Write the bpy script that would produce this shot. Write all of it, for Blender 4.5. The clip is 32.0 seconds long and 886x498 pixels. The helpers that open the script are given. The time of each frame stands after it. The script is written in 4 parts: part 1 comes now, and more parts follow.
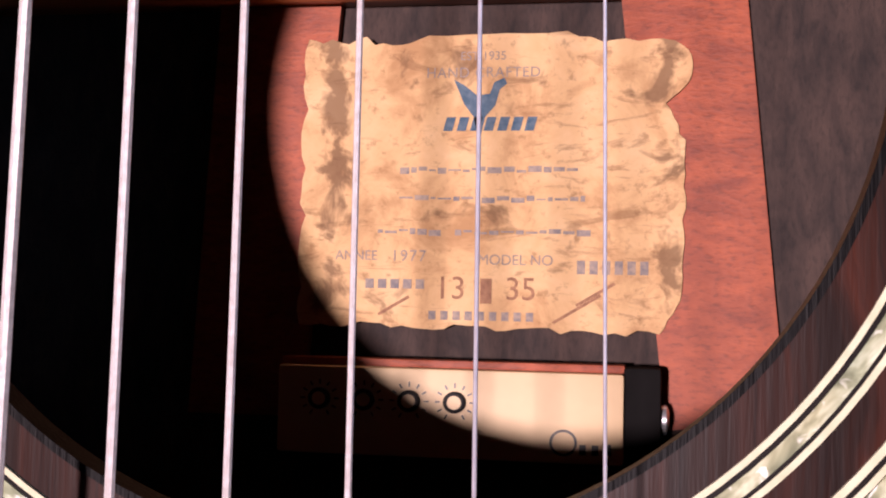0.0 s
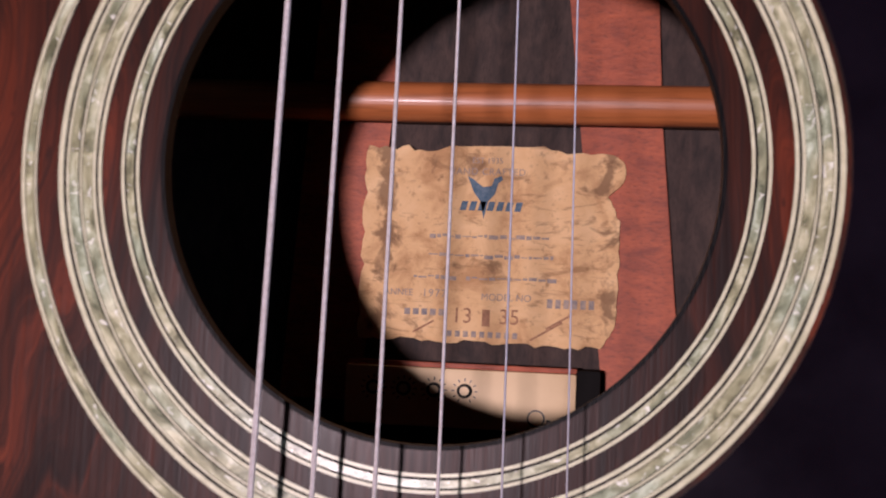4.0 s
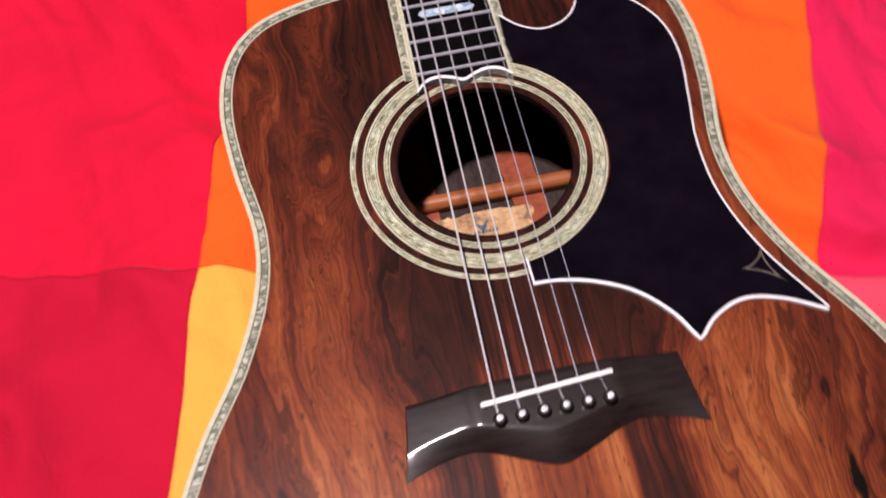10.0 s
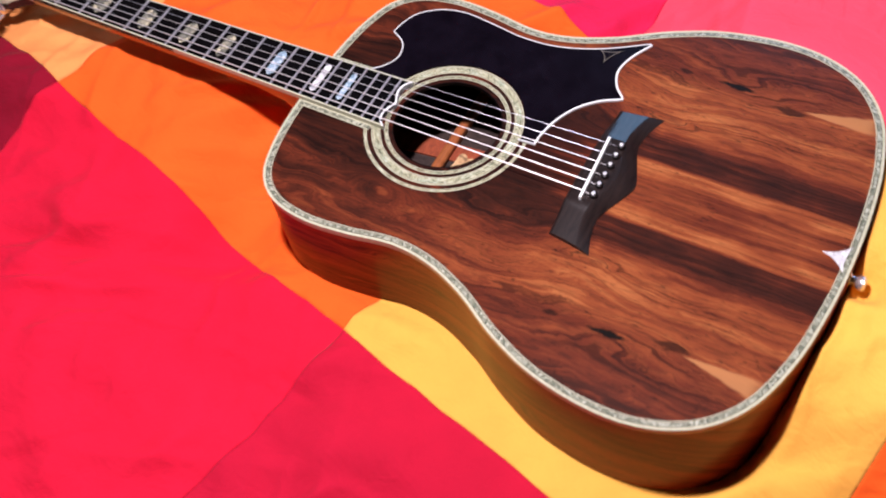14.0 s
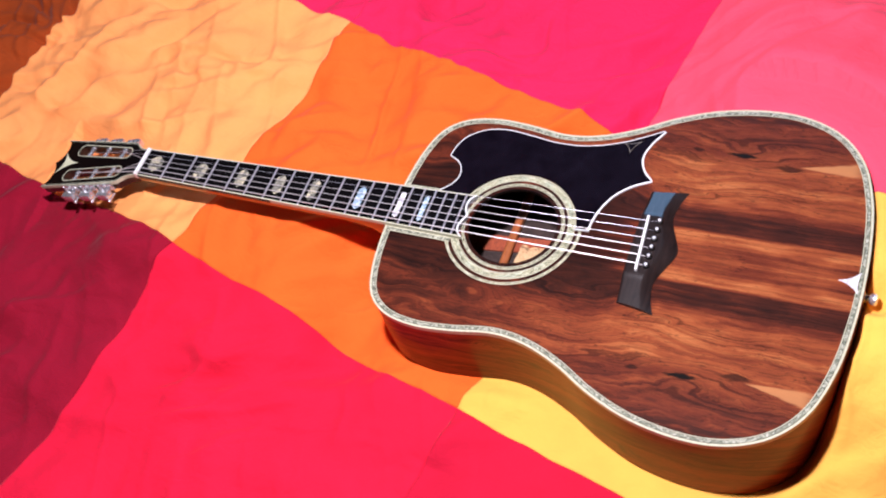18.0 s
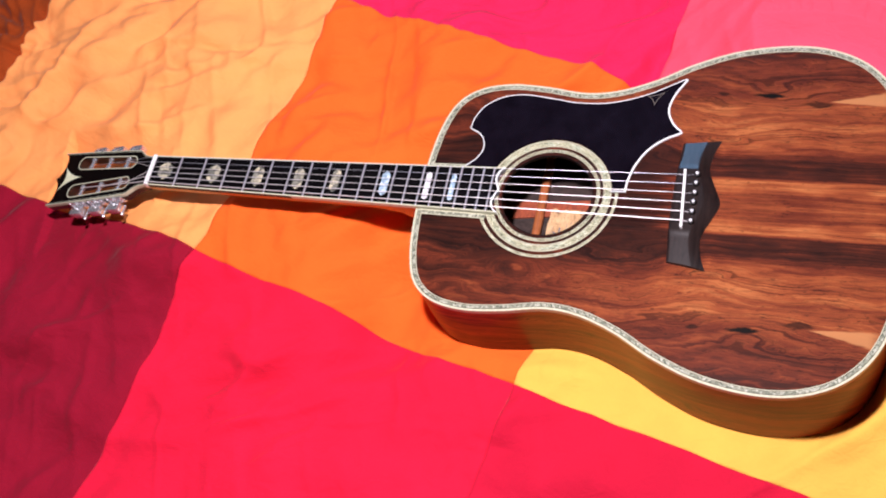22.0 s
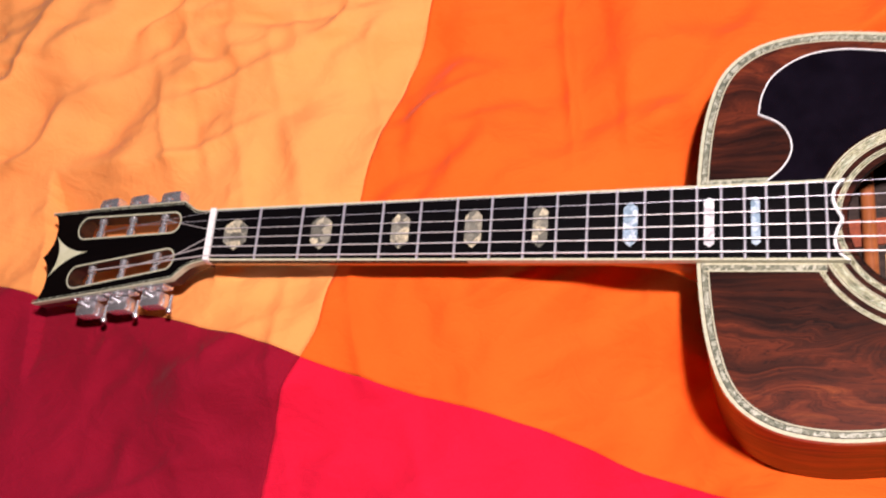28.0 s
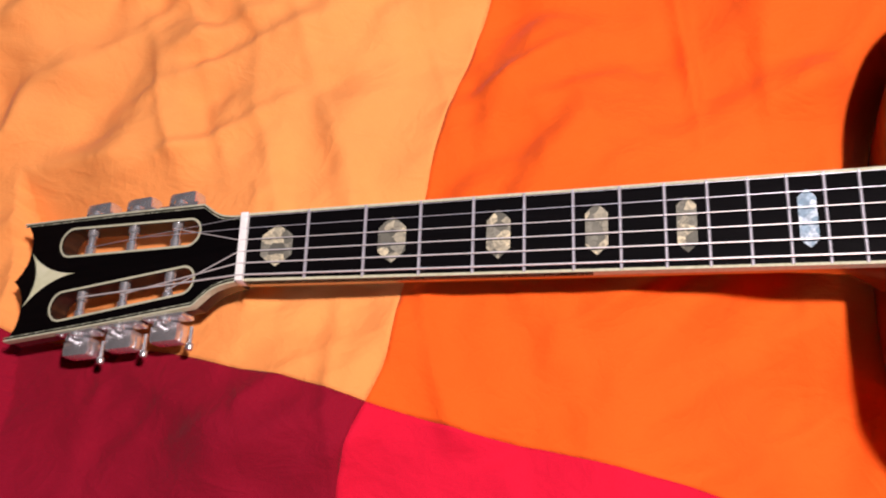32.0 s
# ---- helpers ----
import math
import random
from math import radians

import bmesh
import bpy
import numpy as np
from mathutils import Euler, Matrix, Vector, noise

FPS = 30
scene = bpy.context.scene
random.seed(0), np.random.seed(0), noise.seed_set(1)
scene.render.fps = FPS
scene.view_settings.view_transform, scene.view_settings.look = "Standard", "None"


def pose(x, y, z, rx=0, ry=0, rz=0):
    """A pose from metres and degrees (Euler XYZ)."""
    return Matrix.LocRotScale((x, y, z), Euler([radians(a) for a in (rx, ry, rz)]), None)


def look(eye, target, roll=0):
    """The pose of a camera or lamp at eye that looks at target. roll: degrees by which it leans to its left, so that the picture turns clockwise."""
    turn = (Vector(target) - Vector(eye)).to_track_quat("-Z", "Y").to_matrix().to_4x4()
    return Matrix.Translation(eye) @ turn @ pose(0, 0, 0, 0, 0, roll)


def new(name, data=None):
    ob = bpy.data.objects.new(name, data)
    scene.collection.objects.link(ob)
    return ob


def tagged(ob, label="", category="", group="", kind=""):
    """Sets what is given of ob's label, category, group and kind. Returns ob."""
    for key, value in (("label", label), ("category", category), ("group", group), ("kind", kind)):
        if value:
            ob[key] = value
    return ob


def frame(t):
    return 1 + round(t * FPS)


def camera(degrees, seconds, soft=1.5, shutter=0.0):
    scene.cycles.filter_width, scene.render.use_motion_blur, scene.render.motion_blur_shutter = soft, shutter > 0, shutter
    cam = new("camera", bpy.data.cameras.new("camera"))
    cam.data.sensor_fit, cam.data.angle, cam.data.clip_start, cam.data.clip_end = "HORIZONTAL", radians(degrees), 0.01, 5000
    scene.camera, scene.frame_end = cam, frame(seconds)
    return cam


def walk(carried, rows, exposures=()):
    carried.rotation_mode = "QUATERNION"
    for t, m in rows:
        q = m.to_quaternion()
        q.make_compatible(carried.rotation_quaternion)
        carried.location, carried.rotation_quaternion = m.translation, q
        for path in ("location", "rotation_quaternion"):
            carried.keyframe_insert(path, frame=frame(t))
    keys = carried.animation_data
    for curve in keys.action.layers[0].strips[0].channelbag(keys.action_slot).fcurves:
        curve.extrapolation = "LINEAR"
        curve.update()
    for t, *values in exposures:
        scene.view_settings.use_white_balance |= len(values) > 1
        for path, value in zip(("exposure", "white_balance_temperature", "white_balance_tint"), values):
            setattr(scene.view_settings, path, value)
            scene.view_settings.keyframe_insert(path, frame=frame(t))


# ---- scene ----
cam = camera(41.0, 32.0, soft=2.0, shutter=1.0)

PATH = [
    (0, 0.0304, -0.5384, 0.2242, 3.38, 10.12, 1.31),
    (1, 0.0302, -0.5387, 0.2323, 3.24, 9.58, 1.32),
    (2, 0.0319, -0.5349, 0.2504, 2.67, 9.58, 1.36),
    (3, 0.0301, -0.5428, 0.2778, 5.60, 8.46, 1.79),
    (3.5, 0.0321, -0.5402, 0.3011, 4.86, 8.26, 2.31),
    (5.5, 0.0317, -0.5611, 0.3924, 7.72, 5.33, 2.98),
    (6, 0.0302, -0.5576, 0.4070, 6.70, 5.29, 2.85),
    (6.5, 0.0227, -0.5715, 0.4200, 8.51, 4.03, 3.04),
    (7, 0.0170, -0.5810, 0.4395, 9.09, 3.59, 3.15),
    (7.5, 0.0151, -0.6093, 0.4710, 11.79, 3.26, 3.13),
    (8, 0.0124, -0.6722, 0.5183, 17.53, 1.82, 2.85),
    (8.5, 0.0184, -0.7293, 0.5746, 21.06, 2.17, 1.90),
    (9, -0.0132, -0.7979, 0.6198, 26.39, 0.83, -1.47),
    (9.5, -0.0536, -0.8478, 0.6591, 28.46, 0.98, -6.80),
    (10, -0.0785, -0.8811, 0.7035, 28.58, 2.08, -11.48),
    (10.5, -0.1043, -0.9155, 0.7346, 29.84, 2.23, -15.75),
    (11, -0.1386, -0.9190, 0.7600, 29.66, 1.67, -21.06),
    (11.5, -0.2180, -0.9215, 0.7751, 31.72, 1.69, -30.30),
    (12, -0.2504, -0.9008, 0.8199, 29.84, 5.44, -41.07),
    (13, -0.3981, -0.9405, 0.9025, 30.98, 7.96, -54.83),
    (13.5, -0.4937, -0.9402, 0.9278, 32.66, 7.34, -59.05),
    (15.5, -0.7041, -1.0514, 1.0726, 39.58, 10.18, -61.75),
    (16, -0.6962, -1.0499, 1.1063, 40.55, 10.34, -61.58),
    (16.5, -0.6985, -1.0270, 1.1258, 39.78, 10.63, -62.90),
    (17, -0.6954, -0.9986, 1.1482, 38.12, 11.52, -65.11),
    (17.5, -0.6944, -0.9706, 1.1711, 36.63, 12.29, -67.37),
    (18, -0.6878, -0.9478, 1.1898, 35.23, 13.12, -69.44),
    (18.5, -0.6786, -0.9221, 1.2121, 33.73, 13.65, -71.48),
    (19, -0.6745, -0.9018, 1.2262, 32.66, 14.06, -73.17),
    (19.5, -0.6726, -0.8846, 1.2376, 31.61, 14.34, -74.60),
    (20, -0.6659, -0.8708, 1.2517, 30.42, 14.58, -75.81),
    (20.5, -0.6669, -0.8606, 1.2557, 29.94, 14.68, -76.52),
    (21, -0.6612, -0.8553, 1.2585, 29.48, 14.87, -76.93),
    (21.5, -0.6561, -0.8482, 1.2489, 29.50, 14.97, -76.95),
    (22, -0.6461, -0.8399, 1.2326, 29.41, 14.95, -77.08),
    (22.5, -0.6359, -0.8359, 1.2127, 29.28, 14.84, -77.31),
    (23, -0.6216, -0.8216, 1.2009, 28.71, 14.44, -77.96),
    (23.5, -0.6082, -0.8079, 1.1588, 29.06, 14.45, -78.03),
    (24, -0.5772, -0.7693, 1.1186, 28.70, 14.20, -78.69),
    (24.5, -0.5345, -0.6985, 1.0873, 27.47, 13.52, -80.06),
    (25, -0.5128, -0.6507, 1.0220, 28.21, 14.37, -80.42),
    (25.5, -0.4697, -0.5814, 1.0021, 26.54, 14.37, -81.75),
    (26, -0.4458, -0.5101, 0.9648, 26.53, 14.40, -83.48),
    (26.5, -0.4070, -0.4355, 0.9561, 25.07, 13.15, -85.61),
    (28.5, -0.3378, -0.3860, 0.8510, 23.70, 14.21, -84.98),
    (29, -0.3326, -0.3627, 0.8431, 23.36, 13.42, -85.38),
    (29.5, -0.3142, -0.3534, 0.8169, 22.97, 13.83, -85.26),
    (30, -0.3025, -0.3300, 0.8102, 22.41, 13.05, -85.87),
    (30.5, -0.2879, -0.3037, 0.7995, 21.83, 12.26, -86.61),
    (31, -0.2839, -0.2880, 0.7762, 22.47, 12.29, -86.88),
    (31.5, -0.2704, -0.2635, 0.7536, 22.35, 11.93, -87.72),
    (32, -0.2605, -0.2472, 0.7208, 22.77, 11.53, -88.20),
]
# seconds, stops, white balance
EXPOSURES = [(0, 0.0, 6800, 19), (1.5, -0.12, 6700, 18), (3, -0.54, 6550, 17), (6, -0.84, 6450, 17), (7.5, -0.48, 6350, 13), (9, -0.26, 6350, 7), (10.5, -0.24, 6600, 8), (13, -0.10, 6350, 6), (16, 0.18, 5780, 4), (18, 0.25, 5850, 4), (20, 0.25, 6050, 4), (24, 0.16, 6100, 6), (25, 0.30, 6150, 7), (26, 0.20, 6450, 6), (29, 0.04, 6850, 6), (32, -0.10, 6850, 4)]
walk(cam, [(t, pose(x, y, z, rx, ry, rz)) for t, x, y, z, rx, ry, rz in PATH], EXPOSURES)

# ---- light ----
TOP = 0.115          # height of the guitar's soundboard over the bed
world = bpy.data.worlds.new("world")
scene.world = world
world.use_nodes = True
world.node_tree.nodes["Background"].inputs[0].default_value = (0.42, 0.58, 0.9, 1)
world.node_tree.nodes["Background"].inputs[1].default_value = 0.8


def lamp(name, kind, energy, colour, m, **more):
    data = bpy.data.lights.new(name, kind)
    data.energy, data.color = energy, colour
    for k, v in more.items():
        if k == "size":
            data.size = v
        elif k == "size_y":
            data.shape, data.size_y = "RECTANGLE", v
        elif k == "radius":
            data.shadow_soft_size = v
        elif k == "cone":
            data.spot_size, data.spot_blend = radians(v), 0.35
    ob = new(name, data)
    ob.matrix_world = m
    return ob


BULB = (-0.225, -0.592, TOP + 1.15)
lamp("bulb_light", "SPOT", 108, (1.0, 0.845, 0.91), look(BULB, (-0.1, -0.4, 0)), radius=0.032, cone=150)
lamp("window_light", "AREA", 14.0, (0.33, 0.60, 1.0), look((2.42, -0.3, 1.80), (0, -0.4, 0.2)), size=1.4, size_y=0.95)


# ---- materials ----
HX, HY, HR = 0.0005, -0.5090, 0.0515      # the sound hole
def mat(name, rough=0.5, metal=0.0, colour=(0.5, 0.5, 0.5), coat=0.0, coat_rough=0.05, spec=0.5):
    m = bpy.data.materials.new(name)
    m.use_nodes = True
    b = m.node_tree.nodes["Principled BSDF"]
    b.inputs["Base Color"].default_value = (*colour, 1)
    b.inputs["Roughness"].default_value = rough
    b.inputs["Metallic"].default_value = metal
    b.inputs["Coat Weight"].default_value = coat
    b.inputs["Coat Roughness"].default_value = coat_rough
    b.inputs["Specular IOR Level"].default_value = spec
    return m


class Net:
    """Short hand for a material's nodes."""

    def __init__(self, m):
        self.m, self.t = m, m.node_tree
        self.b = self.t.nodes["Principled BSDF"]

    def node(self, kind, **props):
        n = self.t.nodes.new(kind)
        for k, v in props.items():
            if k == "op":
                n.operation = v
            elif k == "blend":
                n.blend_type = v
            elif k == "bands":
                n.bands_direction = v
            elif k == "profile":
                n.wave_profile = v
            elif k == "feature":
                n.feature = v
        return n

    def put(self, socket, value):
        if isinstance(value, bpy.types.NodeSocket):
            self.t.links.new(value, socket)
        elif hasattr(value, "__len__") and len(value) == 3 and socket.type == "RGBA":
            socket.default_value = (*value, 1)
        else:
            socket.default_value = value

    def coords(self):
        return self.node("ShaderNodeTexCoord").outputs["Object"]

    def math(self, op, a, b=0.0, c=0.0):
        n = self.node("ShaderNodeMath", op=op)
        for s, v in zip(n.inputs, (a, b, c)):
            self.put(s, v)
        return n.outputs[0]

    def vec(self, op, a, b=(0, 0, 0)):
        n = self.node("ShaderNodeVectorMath", op=op)
        self.put(n.inputs[0], a)
        self.put(n.inputs[1], b)
        return n.outputs[0]

    def split(self, v):
        n = self.node("ShaderNodeSeparateXYZ")
        self.put(n.inputs[0], v)
        return n.outputs

    def join(self, x, y, z):
        n = self.node("ShaderNodeCombineXYZ")
        for s, v in zip(n.inputs, (x, y, z)):
            self.put(s, v)
        return n.outputs[0]

    def noise(self, v, scale, detail=4.0, rough=0.55, dist=0.0):
        n = self.node("ShaderNodeTexNoise")
        self.put(n.inputs["Vector"], v)
        self.put(n.inputs["Scale"], scale)
        self.put(n.inputs["Detail"], detail)
        self.put(n.inputs["Roughness"], rough)
        self.put(n.inputs["Distortion"], dist)
        return n.outputs["Fac"]

    def ramp(self, f, *stops):
        n = self.node("ShaderNodeValToRGB")
        e = n.color_ramp.elements
        while len(e) < len(stops):
            e.new(0.5)
        for i, (p, c) in enumerate(stops):
            e[i].position = p
            e[i].color = (*c, 1) if len(c) == 3 else c
        self.put(n.inputs[0], f)
        return n.outputs[0]

    def mix(self, f, a, b, blend="MIX"):
        n = self.node("ShaderNodeMixRGB", blend=blend)
        for s, v in zip(n.inputs, (f, a, b)):
            self.put(s, v)
        return n.outputs[0]

    def bump(self, h, strength=0.2, dist=0.001):
        n = self.node("ShaderNodeBump")
        self.put(n.inputs["Height"], h)
        self.put(n.inputs["Strength"], strength)
        self.put(n.inputs["Distance"], dist)
        self.t.links.new(n.outputs[0], self.b.inputs["Normal"])

    def colour(self, c):
        self.put(self.b.inputs["Base Color"], c)

    def rough(self, r):
        self.put(self.b.inputs["Roughness"], r)


def tri(v):
    return (v, v, v)


def rosewood(name, mirror, scale=1.0, gloss=0.085):
    """Lacquered rosewood: red brown with ink lines that follow a warped grain, ringed knots and pores; mirror: two bookmatched halves."""
    m = mat(name, 0.34, colour=(0.1, 0.04, 0.02), coat=gloss, coat_rough=0.06, spec=0.09)
    n = Net(m)
    x, y, z = n.split(n.coords())
    x = n.math("ABSOLUTE", x) if mirror else n.math("ADD", x, z)
    v = n.join(x, y, 0.37 if mirror else 1.7)

    def field(fx, fy, detail, dist, seed=0.0):
        return n.math("SUBTRACT", n.noise(n.vec("ADD", n.vec("MULTIPLY", v, (fx * scale, fy * scale, 1)), (seed, 2.3 * seed, 0)), 1.0, detail, 0.5, dist), 0.5)

    def blob(cx, cy, sx, sy, power=2.0):
        """A soft spot of half widths sx, sy."""
        a = n.math("POWER", n.math("DIVIDE", n.math("ABSOLUTE", n.math("SUBTRACT", x, cx)), sx), power)
        b = n.math("POWER", n.math("DIVIDE", n.math("ABSOLUTE", n.math("SUBTRACT", y, cy)), sy), power)
        return n.math("POWER", 2.718, n.math("MULTIPLY", n.math("ADD", a, b), -1.0))

    broad = field(9.0, 3.0, 2.0, 0.5)
    curl = field(27.0, 8.5, 3.0, 0.7, 4.1)
    ripple = field(130.0, 60.0, 3.0, 0.0, 8.0)
    shake = field(64.0, 24.0, 3.0, 0.6, 6.0)
    loose = 1.0
    if mirror:
        # straight grain along the joint, wild figure towards the edges, wildest in the upper half
        loose = n.math("MULTIPLY", n.ramp(n.math("MULTIPLY", x, 5.0), (0.18, tri(0.12)), (0.34, tri(1.0))), n.ramp(n.math("MULTIPLY", y, -1.0), (0.62, tri(1.0)), (0.74, tri(0.55))))
    swing = n.math("ADD", n.math("MULTIPLY", broad, 0.085), n.math("ADD", n.math("MULTIPLY", curl, 0.044), n.math("ADD", n.math("MULTIPLY", ripple, 0.0060), n.math("MULTIPLY", shake, 0.017))))
    gx = n.math("ADD", x, n.math("MULTIPLY", swing, loose))
    if mirror:
        # the grain runs round the knots in rings
        for kx, ky, sx, sy, k in ((0.0885, -0.490, 0.0150, 0.030, 0.042), (0.1420, -0.735, 0.020, 0.050, 0.018), (0.098, -0.690, 0.024, 0.040, 0.022), (0.070, -0.600, 0.012, 0.040, -0.018), (0.115, -0.420, 0.016, 0.024, 0.024)):
            gx = n.math("ADD", gx, n.math("MULTIPLY", blob(kx, ky, sx, sy), k))

    def grain(per_metre, along, seed, detail=3.0, rough=0.6):
        """Lines that run with the grain."""
        return n.noise(n.join(n.math("MULTIPLY", gx, per_metre * scale), n.math("MULTIPLY", y, along), seed), 1.0, detail, rough, 0.0)

    bands = grain(62, 1.2, 0.2)
    lines = grain(210, 3.0, 3.1)
    fine = grain(620, 9.0, 4.4, 4.0, 0.65)
    ink_a = grain(150, 1.5, 7.7, 2.0, 0.5)
    ink_b = grain(330, 3.5, 9.2, 2.0, 0.5)
    where = n.noise(n.vec("MULTIPLY", v, (15, 7, 1)), 1.0, 2.0, 0.5)
    pores = n.noise(n.vec("MULTIPLY", v, (900, 60, 1)), 1.0, 3.0, 0.6)
    specks = n.noise(n.vec("MULTIPLY", v, (420, 120, 1)), 1.0, 2.0, 0.5)
    if mirror:
        gj = n.math("ADD", x, n.math("ADD", n.math("MULTIPLY", broad, 0.014), n.math("ADD", n.math("MULTIPLY", curl, 0.007), n.math("MULTIPLY", shake, 0.006))))
        low = n.ramp(n.math("MULTIPLY", gj, 4.5), (0.0, tri(0.54)), (0.06, tri(0.46)), (0.11, tri(0.64)), (0.150, tri(0.74)), (0.168, tri(0.25)), (0.27, tri(0.29)), (0.33, tri(0.52)), (0.45, tri(0.64)), (0.60, tri(0.52)), (0.72, tri(0.40)), (0.95, tri(0.40)))
        high = n.ramp(n.math("MULTIPLY", gj, 4.5), (0.0, tri(0.15)), (0.20, tri(0.12)), (0.30, tri(0.26)), (0.42, tri(0.41)), (0.55, tri(0.44)), (0.68, tri(0.36)))
        s = n.ramp(n.math("ADD", n.math("MULTIPLY", y, -1.0), n.math("MULTIPLY", broad, 0.1)), (0.62, tri(0)), (0.70, tri(1)))
        tone = n.mix(s, high, low)
        # paler heartwood at the waist and round the lower eye, darker in the upper bout
        tone = n.math("ADD", tone, n.math("MULTIPLY", blob(0.135, -0.600, 0.040, 0.065), 0.16))
        tone = n.math("ADD", tone, n.math("MULTIPLY", blob(0.098, -0.690, 0.034, 0.045), 0.20))
        tone = n.math("ADD", tone, n.math("MULTIPLY", blob(0.0885, -0.492, 0.006, 0.012), 0.14))
        tone = n.math("SUBTRACT", tone, n.ramp(n.math("ADD", y, 0.94), (0.44, tri(0)), (0.52, tri(0.04))))
        # a pale wedge of sapwood by the lower edge
        wide = n.math("MAXIMUM", 0.0008, n.math("MULTIPLY", n.math("SUBTRACT", -0.800, y), 0.17))
        off = n.math("DIVIDE", n.math("ABSOLUTE", n.math("ADD", n.math("SUBTRACT", x, 0.1395), n.math("ADD", n.math("MULTIPLY", n.math("ADD", y, 0.83), 0.10), n.math("MULTIPLY", ripple, 0.004)))), wide)
        sap = n.math("MULTIPLY", n.ramp(off, (0.7, tri(1)), (1.0, tri(0))), n.ramp(n.math("MULTIPLY", y, -1.0), (0.800, tri(0)), (0.808, tri(1)), (0.858, tri(1)), (0.872, tri(0))))
        tone = n.math("ADD", tone, n.math("ADD", n.math("MULTIPLY", broad, 0.34), n.math("ADD", n.math("MULTIPLY", curl, 0.34), n.math("MULTIPLY", shake, 0.40))))
    else:
        tone = n.math("ADD", 0.60, n.math("MULTIPLY", broad, 0.7))
    tone = n.math("ADD", tone, n.math("MULTIPLY", n.math("SUBTRACT", bands, 0.5), 0.52))
    tone = n.math("ADD", tone, n.math("MULTIPLY", n.math("SUBTRACT", lines, 0.5), 0.38))
    tone = n.math("ADD", tone, n.math("MULTIPLY", n.math("SUBTRACT", fine, 0.5), 0.50))
    c = n.ramp(tone, (0.05, (0.012, 0.005, 0.004)), (0.28, (0.046, 0.012, 0.007)), (0.46, (0.122, 0.024, 0.011)), (0.68, (0.25, 0.061, 0.020)), (0.95, (0.44, 0.152, 0.048)))
    thin = n.math("MULTIPLY", n.ramp(ink_a, (0.485, tri(0)), (0.497, tri(1)), (0.503, tri(1)), (0.515, tri(0))), n.ramp(where, (0.38, tri(0)), (0.50, tri(1))))
    wisp = n.math("MULTIPLY", n.ramp(ink_b, (0.34, tri(1)), (0.43, tri(0))), n.ramp(where, (0.42, tri(0)), (0.56, tri(1))))
    c = n.mix(n.math("MULTIPLY", thin, 0.62), c, (0.007, 0.003, 0.003))
    c = n.mix(n.math("MULTIPLY", wisp, 0.58), c, (0.009, 0.004, 0.003))
    c = n.mix(n.math("MULTIPLY", n.ramp(pores, (0.5, tri(0)), (0.64, tri(1))), 0.36), c, (0.016, 0.007, 0.005))
    c = n.mix(n.math("MULTIPLY", n.ramp(specks, (0.66, tri(0)), (0.72, tri(1))), 0.6), c, (0.010, 0.005, 0.004))
    if mirror:
        c = n.mix(n.math("MULTIPLY", sap, 0.75), c, (0.46, 0.20, 0.075))
        # black holes of the lower knots
        for kx, ky, sx, sy in ((0.1425, -0.735, 0.0040, 0.0185), (0.1440, -0.688, 0.0018, 0.011), (0.1330, -0.790, 0.0034, 0.020)):
            d = n.math("ADD", n.math("POWER", n.math("DIVIDE", n.math("ADD", n.math("SUBTRACT", x, kx), n.math("MULTIPLY", ripple, 0.010)), sx), 2.0), n.math("POWER", n.math("DIVIDE", n.math("ADD", n.math("SUBTRACT", y, ky), n.math("MULTIPLY", curl, 0.03)), sy), 2.0))
            c = n.mix(n.math("MULTIPLY", n.ramp(d, (0.35, tri(1)), (1.0, tri(0))), 1.0 if sx == 0.0040 else 0.75), c, (0.006, 0.004, 0.003))
    else:
        c = n.mix(1.0, c, (1.0, 0.66, 0.55), "MULTIPLY")
    n.colour(c)
    n.rough(n.math("ADD", 0.27, n.math("MULTIPLY", pores, 0.16)))
    n.bump(pores, 0.10, 0.0004)
    # fine polishing marks in the lacquer, along the grain
    marks = n.noise(n.vec("MULTIPLY", v, (1500, 60, 1)), 1.0, 3.0, 0.7)
    wave = n.noise(n.vec("MULTIPLY", v, (60, 20, 1)), 1.0, 2.0, 0.5)
    nb = n.node("ShaderNodeBump")
    n.put(nb.inputs["Height"], n.math("ADD", marks, n.math("MULTIPLY", wave, 2.5)))
    n.put(nb.inputs["Strength"], 0.08)
    n.put(nb.inputs["Distance"], 0.0002)
    n.t.links.new(nb.outputs[0], n.b.inputs["Coat Normal"])
    n.put(n.b.inputs["Coat Roughness"], n.math("ADD", 0.015, n.math("MULTIPLY", marks, 0.06)))
    return m


def plainwood(name, dark, light, rough=0.45, coat=0.0, along="y", sx=160, sy=8):
    m = mat(name, rough, coat=coat, coat_rough=0.12)
    n = Net(m)
    v = n.coords()
    s = (sx, sy, sx) if along == "y" else (sy, sx, sx)
    f = n.noise(n.vec("MULTIPLY", v, s), 1.0, 5.0, 0.6, 0.4)
    g = n.noise(n.vec("MULTIPLY", v, tuple(k * 5 for k in s)), 1.0, 3.0, 0.6)
    c = n.ramp(f, (0.3, dark), (0.7, light))
    n.colour(n.mix(n.math("MULTIPLY", n.ramp(g, (0.5, tri(0)), (0.68, tri(1))), 0.45), c, tuple(k * 0.4 for k in dark)))
    n.bump(g, 0.25, 0.0004)
    return m


